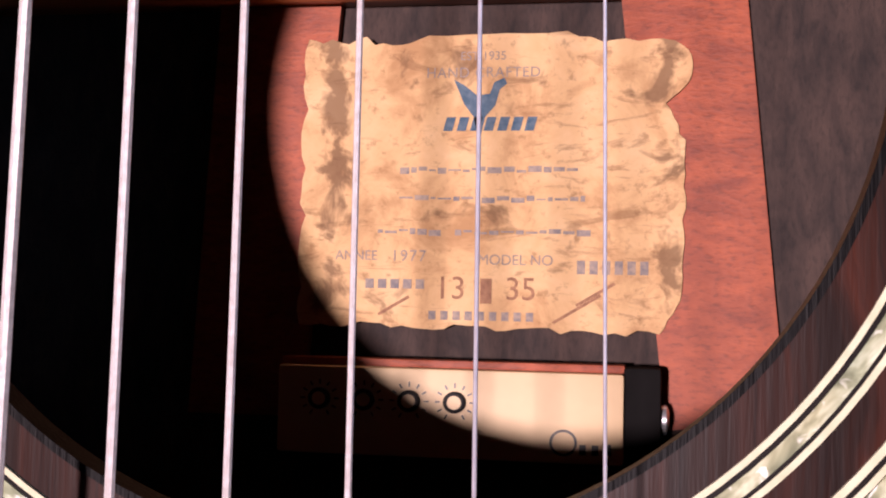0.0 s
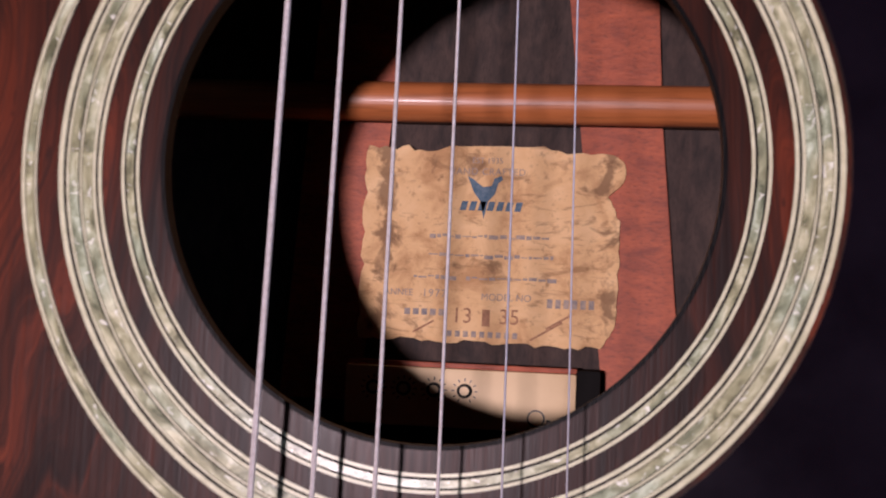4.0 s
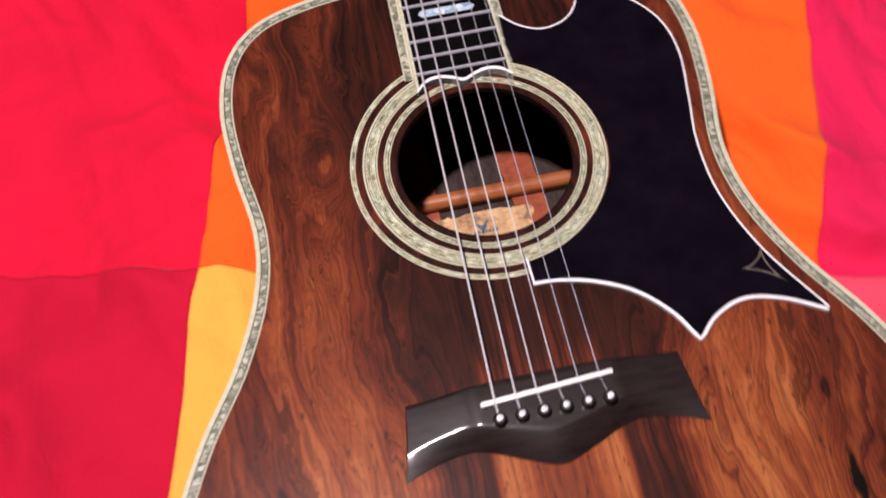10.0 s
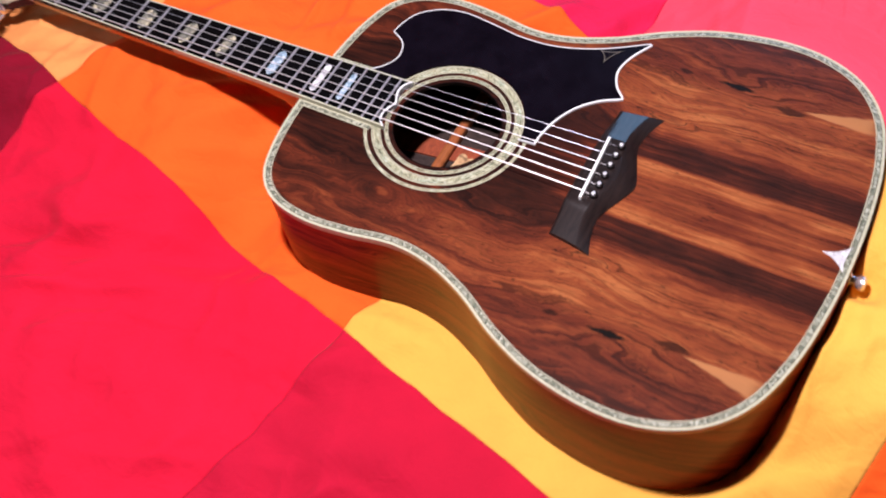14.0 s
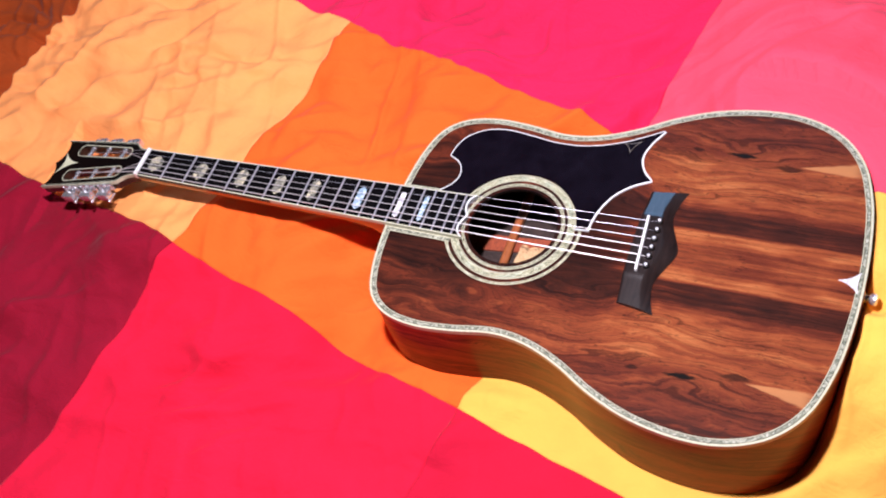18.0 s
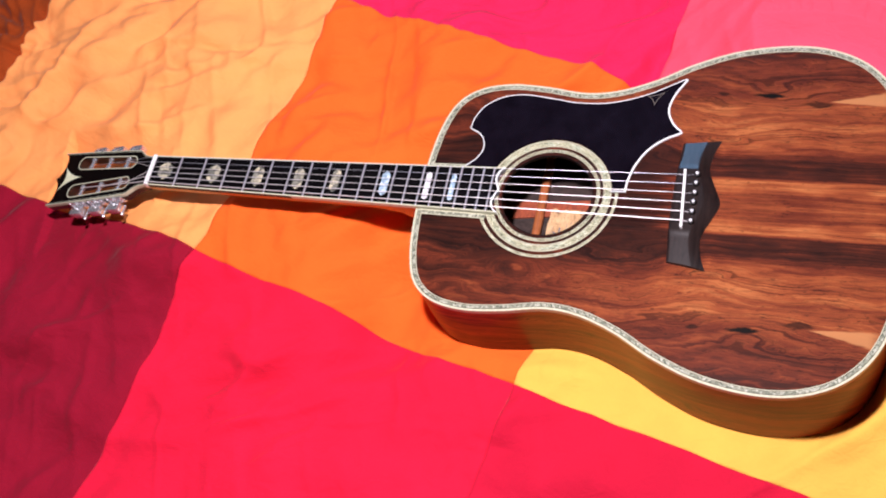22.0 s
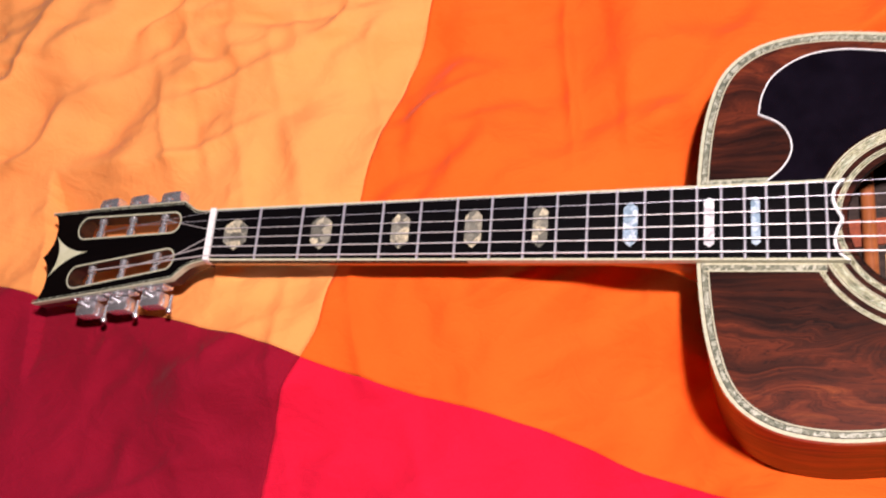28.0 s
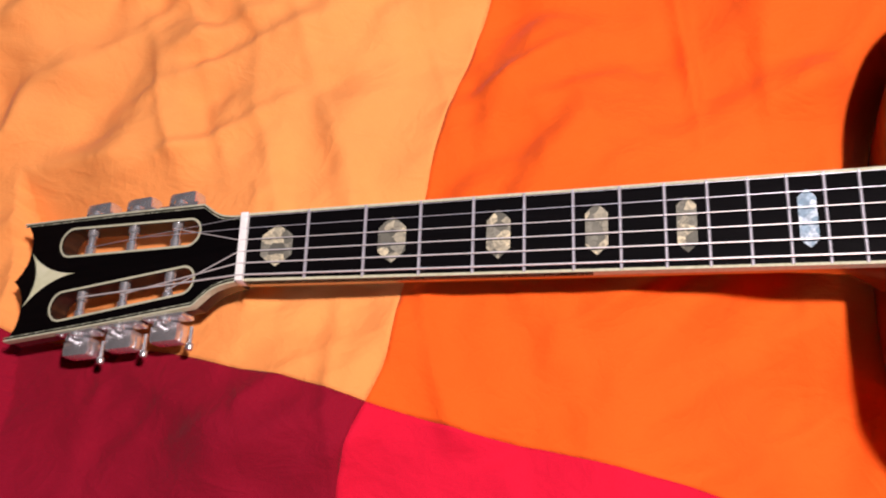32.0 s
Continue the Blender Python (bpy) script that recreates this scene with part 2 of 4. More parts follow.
def speckled(name, dark, light, scale, rough, metal=0.0, coat=0.0, bump=0.1, spec=0.3):
    m = mat(name, rough, metal, coat=coat, spec=spec)
    n = Net(m)
    f = n.noise(n.coords(), scale, 4.0, 0.6)
    n.colour(n.ramp(f, (0.3, dark), (0.7, light)))
    n.rough(n.math("ADD", rough - 0.06, n.math("MULTIPLY", f, 0.12)))
    n.bump(f, bump, 0.0003)
    return m


def pearl(name, a, b, c, scale=300):
    """Shell: facets of differing tint with a polished surface."""
    m = mat(name, 0.18, coat=0.5, spec=0.7)
    n = Net(m)
    v = n.coords()
    w = n.node("ShaderNodeTexVoronoi")
    n.put(w.inputs["Vector"], n.vec("ADD", v, n.vec("MULTIPLY", n.join(n.noise(v, 200), n.noise(v, 230), 0), (0.004, 0.004, 0))))
    n.put(w.inputs["Scale"], scale)
    f = n.split(w.outputs["Color"])[0]
    g = n.noise(v, scale * 1.7, 3.0, 0.6, 1.2)
    col = n.ramp(f, (0.0, a), (0.45, b), (1.0, c))
    n.colour(n.mix(n.math("MULTIPLY", n.ramp(g, (0.42, tri(0)), (0.62, tri(1))), 0.7), col, tuple(0.5 * k for k in b)))
    n.rough(n.math("ADD", 0.12, n.math("MULTIPLY", f, 0.25)))
    return m


def ring_pearl(name, a, b, c):
    """Shell laid round the hole in short strips that follow the ring."""
    m = mat(name, 0.16, coat=0.1, spec=0.25)
    n = Net(m)
    x, y, z = n.split(n.coords())
    x, y = n.math("SUBTRACT", x, HX), n.math("SUBTRACT", y, HY)
    turn = n.math("MULTIPLY", n.math("ARCTAN2", y, x), 0.068)
    r = n.math("SQRT", n.math("ADD", n.math("MULTIPLY", x, x), n.math("MULTIPLY", y, y)))
    v = n.join(turn, r, 0.0)
    f = n.noise(n.vec("MULTIPLY", v, (150, 330, 1)), 1.0, 3.0, 0.6, 0.5)
    g = n.noise(n.vec("MULTIPLY", v, (420, 620, 1)), 1.0, 2.0, 0.5, 0.8)
    tint = n.noise(n.vec("MULTIPLY", v, (60, 120, 1)), 1.0, 2.0, 0.5)
    col = n.ramp(f, (0.32, a), (0.50, b), (0.70, c))
    col = n.mix(n.ramp(tint, (0.45, tri(0)), (0.62, tri(0.7))), col, n.mix(1.0, col, (0.80, 0.98, 1.12), "MULTIPLY"))
    n.colour(n.mix(n.math("MULTIPLY", n.ramp(g, (0.62, tri(0)), (0.70, tri(1))), 0.85), col, (0.84, 0.84, 0.74)))
    n.rough(n.math("ADD", 0.10, n.math("MULTIPLY", f, 0.2)))
    return m


M_TOP = rosewood("rosewood_bookmatched", True, gloss=0.15)
M_SIDE = rosewood("rosewood_side", False, 0.5, 0.07)
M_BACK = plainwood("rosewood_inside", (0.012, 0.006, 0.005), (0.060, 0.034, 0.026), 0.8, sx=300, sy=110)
M_STRIP = plainwood("red_cedar", (0.20, 0.033, 0.011), (0.40, 0.082, 0.026), 0.6, along="x", sx=260, sy=110)
M_BRACE = plainwood("varnished_brace", (0.30, 0.085, 0.026), (0.46, 0.150, 0.050), 0.42, 0.06, along="x", sx=200, sy=9)
M_NECK = plainwood("mahogany", (0.19, 0.072, 0.034), (0.30, 0.120, 0.056), 0.35, 0.5)
M_HEAD = plainwood("stained_mahogany", (0.020, 0.009, 0.006), (0.050, 0.020, 0.012), 0.35, 0.3)
M_EBONY = plainwood("ebony", (0.0012, 0.0010, 0.0013), (0.0032, 0.0024, 0.0028), 0.45, sx=400, sy=12)
M_EBONY.node_tree.nodes["Principled BSDF"].inputs["Specular IOR Level"].default_value = 0.06
M_BRIDGE = plainwood("bridge_ebony", (0.009, 0.0055, 0.005), (0.024, 0.014, 0.012), 0.42, 0.7, along="x", sx=300, sy=14)
M_GUARD = speckled("black_celluloid", (0.003, 0.002, 0.004), (0.006, 0.004, 0.008), 40, 0.14, bump=0.02)
M_CREAM = speckled("cream_celluloid", (0.44, 0.43, 0.29), (0.58, 0.57, 0.42), 300, 0.22, spec=0.16)
M_WHITE = speckled("white_celluloid", (0.72, 0.72, 0.72), (0.86, 0.86, 0.84), 300, 0.3)
M_DARKLINE = speckled("dark_veneer", (0.004, 0.003, 0.003), (0.012, 0.008, 0.007), 300, 0.5, spec=0.08)
M_LINE = speckled("ivory_line", (0.50, 0.485, 0.32), (0.66, 0.64, 0.46), 300, 0.25, spec=0.16)
M_PEARL = pearl("abalone", (0.12, 0.135, 0.10), (0.27, 0.28, 0.20), (0.56, 0.56, 0.43), 420)
M_ROSETTE = ring_pearl("rosette_abalone", (0.12, 0.12, 0.07), (0.34, 0.335, 0.20), (0.74, 0.72, 0.50))
M_INLAY = pearl("mother_of_pearl", (0.07, 0.07, 0.06), (0.27, 0.26, 0.21), (0.78, 0.68, 0.45), 150)
M_INLAY_B = pearl("blue_shell", (0.2, 0.3, 0.38), (0.42, 0.55, 0.66), (0.75, 0.82, 0.9), 190)
M_INLAY_W = pearl("white_shell", (0.55, 0.53, 0.55), (0.75, 0.72, 0.74), (0.9, 0.88, 0.88), 120)
M_STAR = speckled("pale_shell", (0.60, 0.60, 0.36), (0.78, 0.77, 0.55), 90, 0.3)
M_EMBLEM = speckled("dull_shell", (0.09, 0.075, 0.06), (0.20, 0.17, 0.14), 400, 0.4)
M_BONE = speckled("bone", (0.78, 0.76, 0.72), (0.9, 0.89, 0.86), 200, 0.35)
M_CHROME = speckled("chrome", (0.66, 0.66, 0.69), (0.84, 0.84, 0.86), 120, 0.26, 0.82, bump=0.04, spec=0.5)
M_FRET = speckled("nickel_silver", (0.56, 0.54, 0.60), (0.74, 0.72, 0.77), 300, 0.42, 0.6)
M_WOUND = speckled("bronze_wound", (0.60, 0.54, 0.52), (0.80, 0.75, 0.75), 900, 0.38, 0.35, bump=0.3)
M_STEEL = speckled("plain_steel", (0.55, 0.52, 0.58), (0.7, 0.68, 0.74), 500, 0.35, 0.5)
M_BOX = speckled("champagne_aluminium", (0.62, 0.45, 0.26), (0.74, 0.56, 0.34), 60, 0.5, 0.0)
M_BLACK = speckled("black_plastic", (0.008, 0.007, 0.007), (0.018, 0.016, 0.016), 200, 0.4)
M_CAP = speckled("matt_black_plastic", (0.004, 0.0035, 0.0035), (0.008, 0.007, 0.007), 200, 0.75, spec=0.08)
M_INK = speckled("blue_grey_ink", (0.16, 0.15, 0.16), (0.40, 0.31, 0.24), 900, 0.7)
M_INKB = speckled("blue_ink", (0.03, 0.08, 0.13), (0.12, 0.17, 0.22), 900, 0.7)
M_INKR = speckled("brown_stamp_ink", (0.20, 0.09, 0.05), (0.38, 0.20, 0.11), 900, 0.7)


def paper():
    m = mat("stained_label_paper", 0.85, spec=0.1)
    n = Net(m)
    v = n.coords()
    x, y, z = n.split(v)
    f = n.noise(v, 110, 6.0, 0.65, 0.4)
    g = n.noise(v, 620, 4.0, 0.7)
    streak = n.noise(n.vec("MULTIPLY", v, (90, 330, 1)), 1.0, 5.0, 0.65, 1.5)
    blot = n.noise(v, 160, 4.0, 0.62, 0.5)
    # a scraped margin along one side and a worn patch along the other
    rub = n.math("ADD", n.ramp(n.math("ABSOLUTE", n.math("ADD", x, 0.0168)), (0.0, tri(0.22)), (0.0026, tri(0.0))), n.ramp(n.math("ABSOLUTE", n.math("SUBTRACT", x, 0.0300)), (0.0, tri(0.16)), (0.0022, tri(0.0))))
    c = n.ramp(f, (0.35, (0.44, 0.255, 0.125)), (0.5, (0.64, 0.41, 0.21)), (0.68, (0.72, 0.49, 0.27)))
    c = n.mix(n.math("MULTIPLY", n.ramp(streak, (0.56, tri(0)), (0.66, tri(1))), 0.5), c, (0.20, 0.105, 0.055))
    c = n.mix(n.math("MULTIPLY", n.ramp(n.math("ADD", blot, rub), (0.60, tri(0)), (0.70, tri(1))), 0.75), c, (0.15, 0.085, 0.05))
    c = n.mix(n.math("MULTIPLY", n.ramp(g, (0.58, tri(0)), (0.7, tri(1))), 0.5), c, (0.22, 0.12, 0.06))
    n.colour(c)
    n.bump(f, 0.3, 0.0006)
    return m


M_PAPER = paper()

# the bedspread's squares: two families of lines in the plan
ROW_X, ROW_K, ROW_W = -0.0655, 0.2535, 0.415
COL_Y, COL_K, COL_W = -0.0780, -0.262, 0.458


def bedcloth(name, colour):
    m = mat(name, 0.9, spec=0.06)
    n = Net(m)
    n.b.inputs["Sheen Weight"].default_value = 0.05
    n.b.inputs["Sheen Roughness"].default_value = 0.45
    v = n.coords()
    rumple = n.noise(n.vec("MULTIPLY", v, (48, 30, 30)), 1.0, 3.0, 0.55, 0.6)
    crumple = n.math("ABSOLUTE", n.math("SUBTRACT", n.noise(n.vec("MULTIPLY", v, (34, 26, 26)), 1.0, 2.0, 0.5, 1.0), 0.5))
    rumple = n.math("SUBTRACT", rumple, n.math("MULTIPLY", n.math("MINIMUM", crumple, 0.10), 0.9))
    weave = n.node("ShaderNodeTexVoronoi")
    n.put(weave.inputs["Vector"], v)
    n.put(weave.inputs["Scale"], 900.0)
    fade = n.noise(v, 9.0, 5.0, 0.6)
    thread = n.noise(n.vec("MULTIPLY", v, (260, 900, 300)), 1.0, 2.0)
    c = n.mix(n.ramp(fade, (0.35, tri(0)), (0.7, tri(0.5))), colour, tuple(0.72 * k for k in colour))
    c = n.mix(n.math("MULTIPLY", thread, 0.16), c, tuple(min(1, 1.1 * k + 0.02) for k in colour))
    n.colour(c)
    n.bump(n.math("ADD", n.math("MULTIPLY", rumple, 16.0), n.math("ADD", weave.outputs["Distance"], n.math("MULTIPLY", thread, 0.5))), 0.30, 0.0006)
    return m


C_RED, C_DRED, C_URED = bedcloth("red_cotton", (0.72, 0.009, 0.042)), bedcloth("wine_red_cotton", (0.28, 0.005, 0.023)), bedcloth("crimson_cotton", (0.56, 0.008, 0.038))
C_MRED, C_PINK = bedcloth("raspberry_cotton", (0.74, 0.017, 0.085)), bedcloth("pink_cotton", (0.86, 0.072, 0.125))
C_ORG, C_LORG = bedcloth("orange_cotton", (0.95, 0.128, 0.016)), bedcloth("apricot_cotton", (0.98, 0.360, 0.105))
C_YEL, C_RUST = bedcloth("yellow_cotton", (0.90, 0.45, 0.075)), bedcloth("rust_cotton", (0.32, 0.050, 0.008))


def plaster(name, a, b):
    m = mat(name, 0.9)
    n = Net(m)
    v = n.coords()
    f = n.noise(v, 3.0, 5.0)
    n.colour(n.ramp(f, (0.3, a), (0.7, b)))
    n.bump(n.noise(v, 120.0, 3.0), 0.2, 0.002)
    return m


M_BRIDGE.node_tree.nodes["Principled BSDF"].inputs["Coat IOR"].default_value = 1.6
M_BRIDGE.node_tree.nodes["Principled BSDF"].inputs["Coat Roughness"].default_value = 0.10
M_BRIDGE.node_tree.nodes["Principled BSDF"].inputs["Specular IOR Level"].default_value = 0.18
M_WALL = plaster("wall_paint", (0.13, 0.11, 0.10), (0.17, 0.145, 0.13))
M_CEIL = plaster("ceiling_paint", (0.11, 0.10, 0.09), (0.15, 0.13, 0.115))
M_FLOOR = plainwood("floor_boards", (0.16, 0.08, 0.04), (0.3, 0.17, 0.09), 0.5, sx=40, sy=2)


# ---- building helpers ----
def link_mesh(name, bm, material, smooth=0.0):
    me = bpy.data.meshes.new(name)
    bmesh.ops.recalc_face_normals(bm, faces=bm.faces)
    if smooth:
        for f in bm.faces:
            f.smooth = True
        for e in bm.edges:
            if len(e.link_faces) == 2 and e.calc_face_angle(0) > radians(smooth):
                e.smooth = False
    bm.to_mesh(me)
    bm.free()
    me.materials.append(material)
    return new(name, me)


def part(name, bm, material, parent, label="", smooth=35.0, m=None):
    ob = link_mesh(name, bm, material, smooth)
    ob.parent = parent
    if m is not None:
        ob.matrix_basis = m
    return tagged(ob, label)


def empty(name, m=None):
    ob = new(name)
    ob.empty_display_size = 0.05
    if m is not None:
        ob.matrix_world = m
    return ob


def spline(ctrl, per=8, closed=False):
    """A smooth line through control points (centripetal enough for even spacing)."""
    out, n = [], len(ctrl)
    pts = [Vector(p) for p in ctrl]
    rng = range(n) if closed else range(n - 1)
    for i in rng:
        p0 = pts[(i - 1) % n] if closed or i else pts[0] * 2 - pts[1]
        p1, p2 = pts[i], pts[(i + 1) % n]
        p3 = pts[(i + 2) % n] if closed or i + 2 < n else p2 * 2 - p1
        for k in range(per):
            t = k / per
            out.append(0.5 * ((2 * p1) + (p2 - p0) * t + (2 * p0 - 5 * p1 + 4 * p2 - p3) * t * t + (3 * p1 - p0 - 3 * p2 + p3) * t**3))
    if not closed:
        out.append(pts[-1])
    return out


def inset(loop, d):
    """A closed plan loop moved inwards by d (loop runs counter-clockwise)."""
    n, out = len(loop), []
    for i in range(n):
        a, b = loop[i - 1], loop[(i + 1) % n]
        t = (b - a).normalized()
        out.append(loop[i] + Vector((-t.y, t.x)) * d)
    return out


def ccw(loop):
    area = sum(a.x * b.y - b.x * a.y for a, b in zip(loop, loop[1:] + loop[:1]))
    return loop if area > 0 else loop[::-1]


def slab(loops, z0, z1, bm=None):
    """A plate between z0 and z1 with an outer loop and holes."""
    bm = bm or bmesh.new()
    edges, rings = [], []
    for loop in loops:
        vs = [bm.verts.new((p[0], p[1], z1)) for p in loop]
        rings.append(vs)
        edges += [bm.edges.new((a, b)) for a, b in zip(vs, vs[1:] + vs[:1])]
    faces = [g for g in bmesh.ops.triangle_fill(bm, use_beauty=True, use_dissolve=False, edges=edges)["geom"] if isinstance(g, bmesh.types.BMFace)]
    low = {}
    for vs in rings:
        for v in vs:
            low[v] = bm.verts.new((v.co.x, v.co.y, z0))
    for f in faces:
        bm.faces.new([low[v] for v in reversed(f.verts)])
    for vs in rings:
        for a, b in zip(vs, vs[1:] + vs[:1]):
            bm.faces.new((a, low[a], low[b], b))
    return bm


def band(outer, inner, z0, z1, closed=True, bm=None):
    """A flat strip between two lines with the same number of points."""
    bm = bm or bmesh.new()
    rows = [[bm.verts.new((o[0], o[1], z)) for o in line] for line, z in ((outer, z1), (inner, z1), (inner, z0), (outer, z0))]
    n = len(outer)
    for i in range(n if closed else n - 1):
        j = (i + 1) % n
        for a, b in ((0, 1), (1, 2), (2, 3), (3, 0)):
            bm.faces.new((rows[a][i], rows[a][j], rows[b][j], rows[b][i]))
    if not closed:
        bm.faces.new([r[0] for r in rows])
        bm.faces.new([r[-1] for r in rows][::-1])
    return bm


def box(x0, x1, y0, y1, z0, z1, bev=0.0, bm=None):
    bm = bm or bmesh.new()
    g = bmesh.ops.create_cube(bm, size=1.0, matrix=Matrix.LocRotScale(((x0 + x1) / 2, (y0 + y1) / 2, (z0 + z1) / 2), None, (x1 - x0, y1 - y0, z1 - z0)))
    if bev:
        es = list({e for v in g["verts"] for e in v.link_edges})
        bmesh.ops.bevel(bm, geom=es, offset=bev, segments=2, affect="EDGES", profile=0.6)
    return bm


def lathe(profile, seg=20, bm=None, m=Matrix()):
    """A turned shape about z from (radius, height) pairs."""
    bm = bm or bmesh.new()
    rings = []
    for r, z in profile:
        if r < 1e-6:
            rings.append([bm.verts.new(m @ Vector((0, 0, z)))])
        else:
            rings.append([bm.verts.new(m @ Vector((r * math.cos(2 * math.pi * k / seg), r * math.sin(2 * math.pi * k / seg), z))) for k in range(seg)])
    for a, b in zip(rings, rings[1:]):
        for k in range(seg):
            j = (k + 1) % seg
            q = [a[k % len(a)], a[j % len(a)], b[j % len(b)], b[k % len(b)]]
            q = [v for i, v in enumerate(q) if v not in q[:i]]
            if len(q) > 2:
                bm.faces.new(q)
    for r in (rings[0], rings[-1]):
        if len(r) > 2:
            bm.faces.new(r)
    return bm


def tube(points, r, seg=8, bm=None):
    bm = bm or bmesh.new()
    pts = [Vector(p) for p in points]
    rings = []
    for i, p in enumerate(pts):
        d = (pts[min(i + 1, len(pts) - 1)] - pts[max(i - 1, 0)]).normalized()
        s = d.cross(Vector((0, 0, 1)))
        s = s.normalized() if s.length > 1e-4 else Vector((1, 0, 0))
        u = s.cross(d)
        rings.append([bm.verts.new(p + (s * math.cos(2 * math.pi * k / seg) + u * math.sin(2 * math.pi * k / seg)) * r) for k in range(seg)])
    for a, b in zip(rings, rings[1:]):
        for k in range(seg):
            bm.faces.new((a[k], a[(k + 1) % seg], b[(k + 1) % seg], b[k]))
    bm.faces.new(rings[0])
    bm.faces.new(rings[-1][::-1])
    return bm


def arc(cx, cy, r, a0, a1, n):
    return [Vector((cx + r * math.cos(radians(a0 + (a1 - a0) * k / n)), cy + r * math.sin(radians(a0 + (a1 - a0) * k / n)))) for k in range(n + 1)]


def circle(cx, cy, r, n=120):
    return arc(cx, cy, r, 0, 360, n)[:-1]


def star(tips, centre, depth=0.30, per=8):
    """A three-pointed star with hollow sides."""
    out, c = [], Vector(centre)
    for i in range(3):
        a, b = Vector(tips[i]), Vector(tips[(i + 1) % 3])
        mid = c + ((a + b) / 2 - c) * depth
        for k in range(per):
            t = k / per
            out.append(a * (1 - t) ** 2 + mid * 2 * t * (1 - t) + b * t * t)
    return ccw(out)


# ---- the room ----
def wall(name, x0, x1, y0, y1, z0, z1, material):
    return tagged(link_mesh(name, box(x0, x1, y0, y1, z0, z1), material), kind="structure")


FLOOR_Z = -0.55
CEIL_Z = 2.6
wall("floor", -2.6, 2.6, -3.1, 2.3, FLOOR_Z - 0.1, FLOOR_Z, M_FLOOR)
wall("ceiling", -2.6, 2.6, -3.1, 2.3, CEIL_Z, CEIL_Z + 0.1, M_CEIL)
wall("wall_west", -2.6, -2.5, -3.1, 2.3, FLOOR_Z, CEIL_Z, M_WALL)
wall("wall_south", -2.5, 2.5, -3.1, -3.0, FLOOR_Z, CEIL_Z, M_WALL)
wall("wall_north", -2.5, 2.5, 2.2, 2.3, FLOOR_Z, CEIL_Z, M_WALL)
bm = bmesh.new()
for a, b, c, d in ((-3.0, -1.05, FLOOR_Z, CEIL_Z), (0.45, 2.2, FLOOR_Z, CEIL_Z), (-1.05, 0.45, FLOOR_Z, 1.28), (-1.05, 0.45, 2.32, CEIL_Z)):
    box(2.5, 2.6, a, b, c, d, bm=bm)
tagged(link_mesh("wall_east", bm, M_WALL), kind="structure")

# ---- the guitar's plan ----
HALF = [(0.0, -0.3595), (0.040, -0.3600), (0.085, -0.3655), (0.120, -0.3780), (0.1410, -0.4030), (0.1490, -0.4400), (0.1465, -0.4830), (0.1395, -0.5300), (0.1440, -0.5690), (0.1600, -0.6100), (0.1840, -0.6520), (0.2030, -0.7000), (0.2115, -0.7550), (0.2070, -0.8000), (0.1880, -0.8390), (0.1540, -0.8670), (0.1050, -0.8830), (0.0520, -0.8900), (0.0, -0.8920)]
right = spline([(-0.04, -0.36)] + HALF + [(-0.052, -0.89)], 9)[9:-9]
OUTLINE = ccw(right[:-1] + [Vector((-p.x, p.y)) for p in right[:0:-1]])
DEPTH_NECK, DEPTH_TAIL = 0.098, 0.118


def back_z(y):
    """Height of the guitar's back, under the soundboard."""
    t = min(1, max(0, (-0.36 - y) / 0.53))
    return -(DEPTH_NECK + (DEPTH_TAIL - DEPTH_NECK) * t)


# ---- bed and bedspread ----
def cloth_plane(x, y):
    return TOP - 0.075 + 0.08 * max(-1.2, min(0.9, x)) + 0.035 * y


def pleats(x, y, turn, along, across, seed, bend):
    """Long soft folds that run one way."""
    a = radians(turn)
    p, q = x * math.cos(a) + y * math.sin(a), y * math.cos(a) - x * math.sin(a)
    k = noise.noise((p * along + bend, q * across + 1.3 * bend, seed))
    return 0.5 * k + 0.5 * (0.35 - math.hypot(0.11, k))


def ridges(x, y, turn, along, across, seed, bend, sharp):
    """A net of narrow raised wrinkles that mostly run one way."""
    a = radians(turn)
    p, q = x * math.cos(a) + y * math.sin(a), y * math.cos(a) - x * math.sin(a)
    k = max(0.0, 1.0 - sharp * math.hypot(0.06, noise.noise((p * along + bend, q * across + bend, seed))))
    return k * k


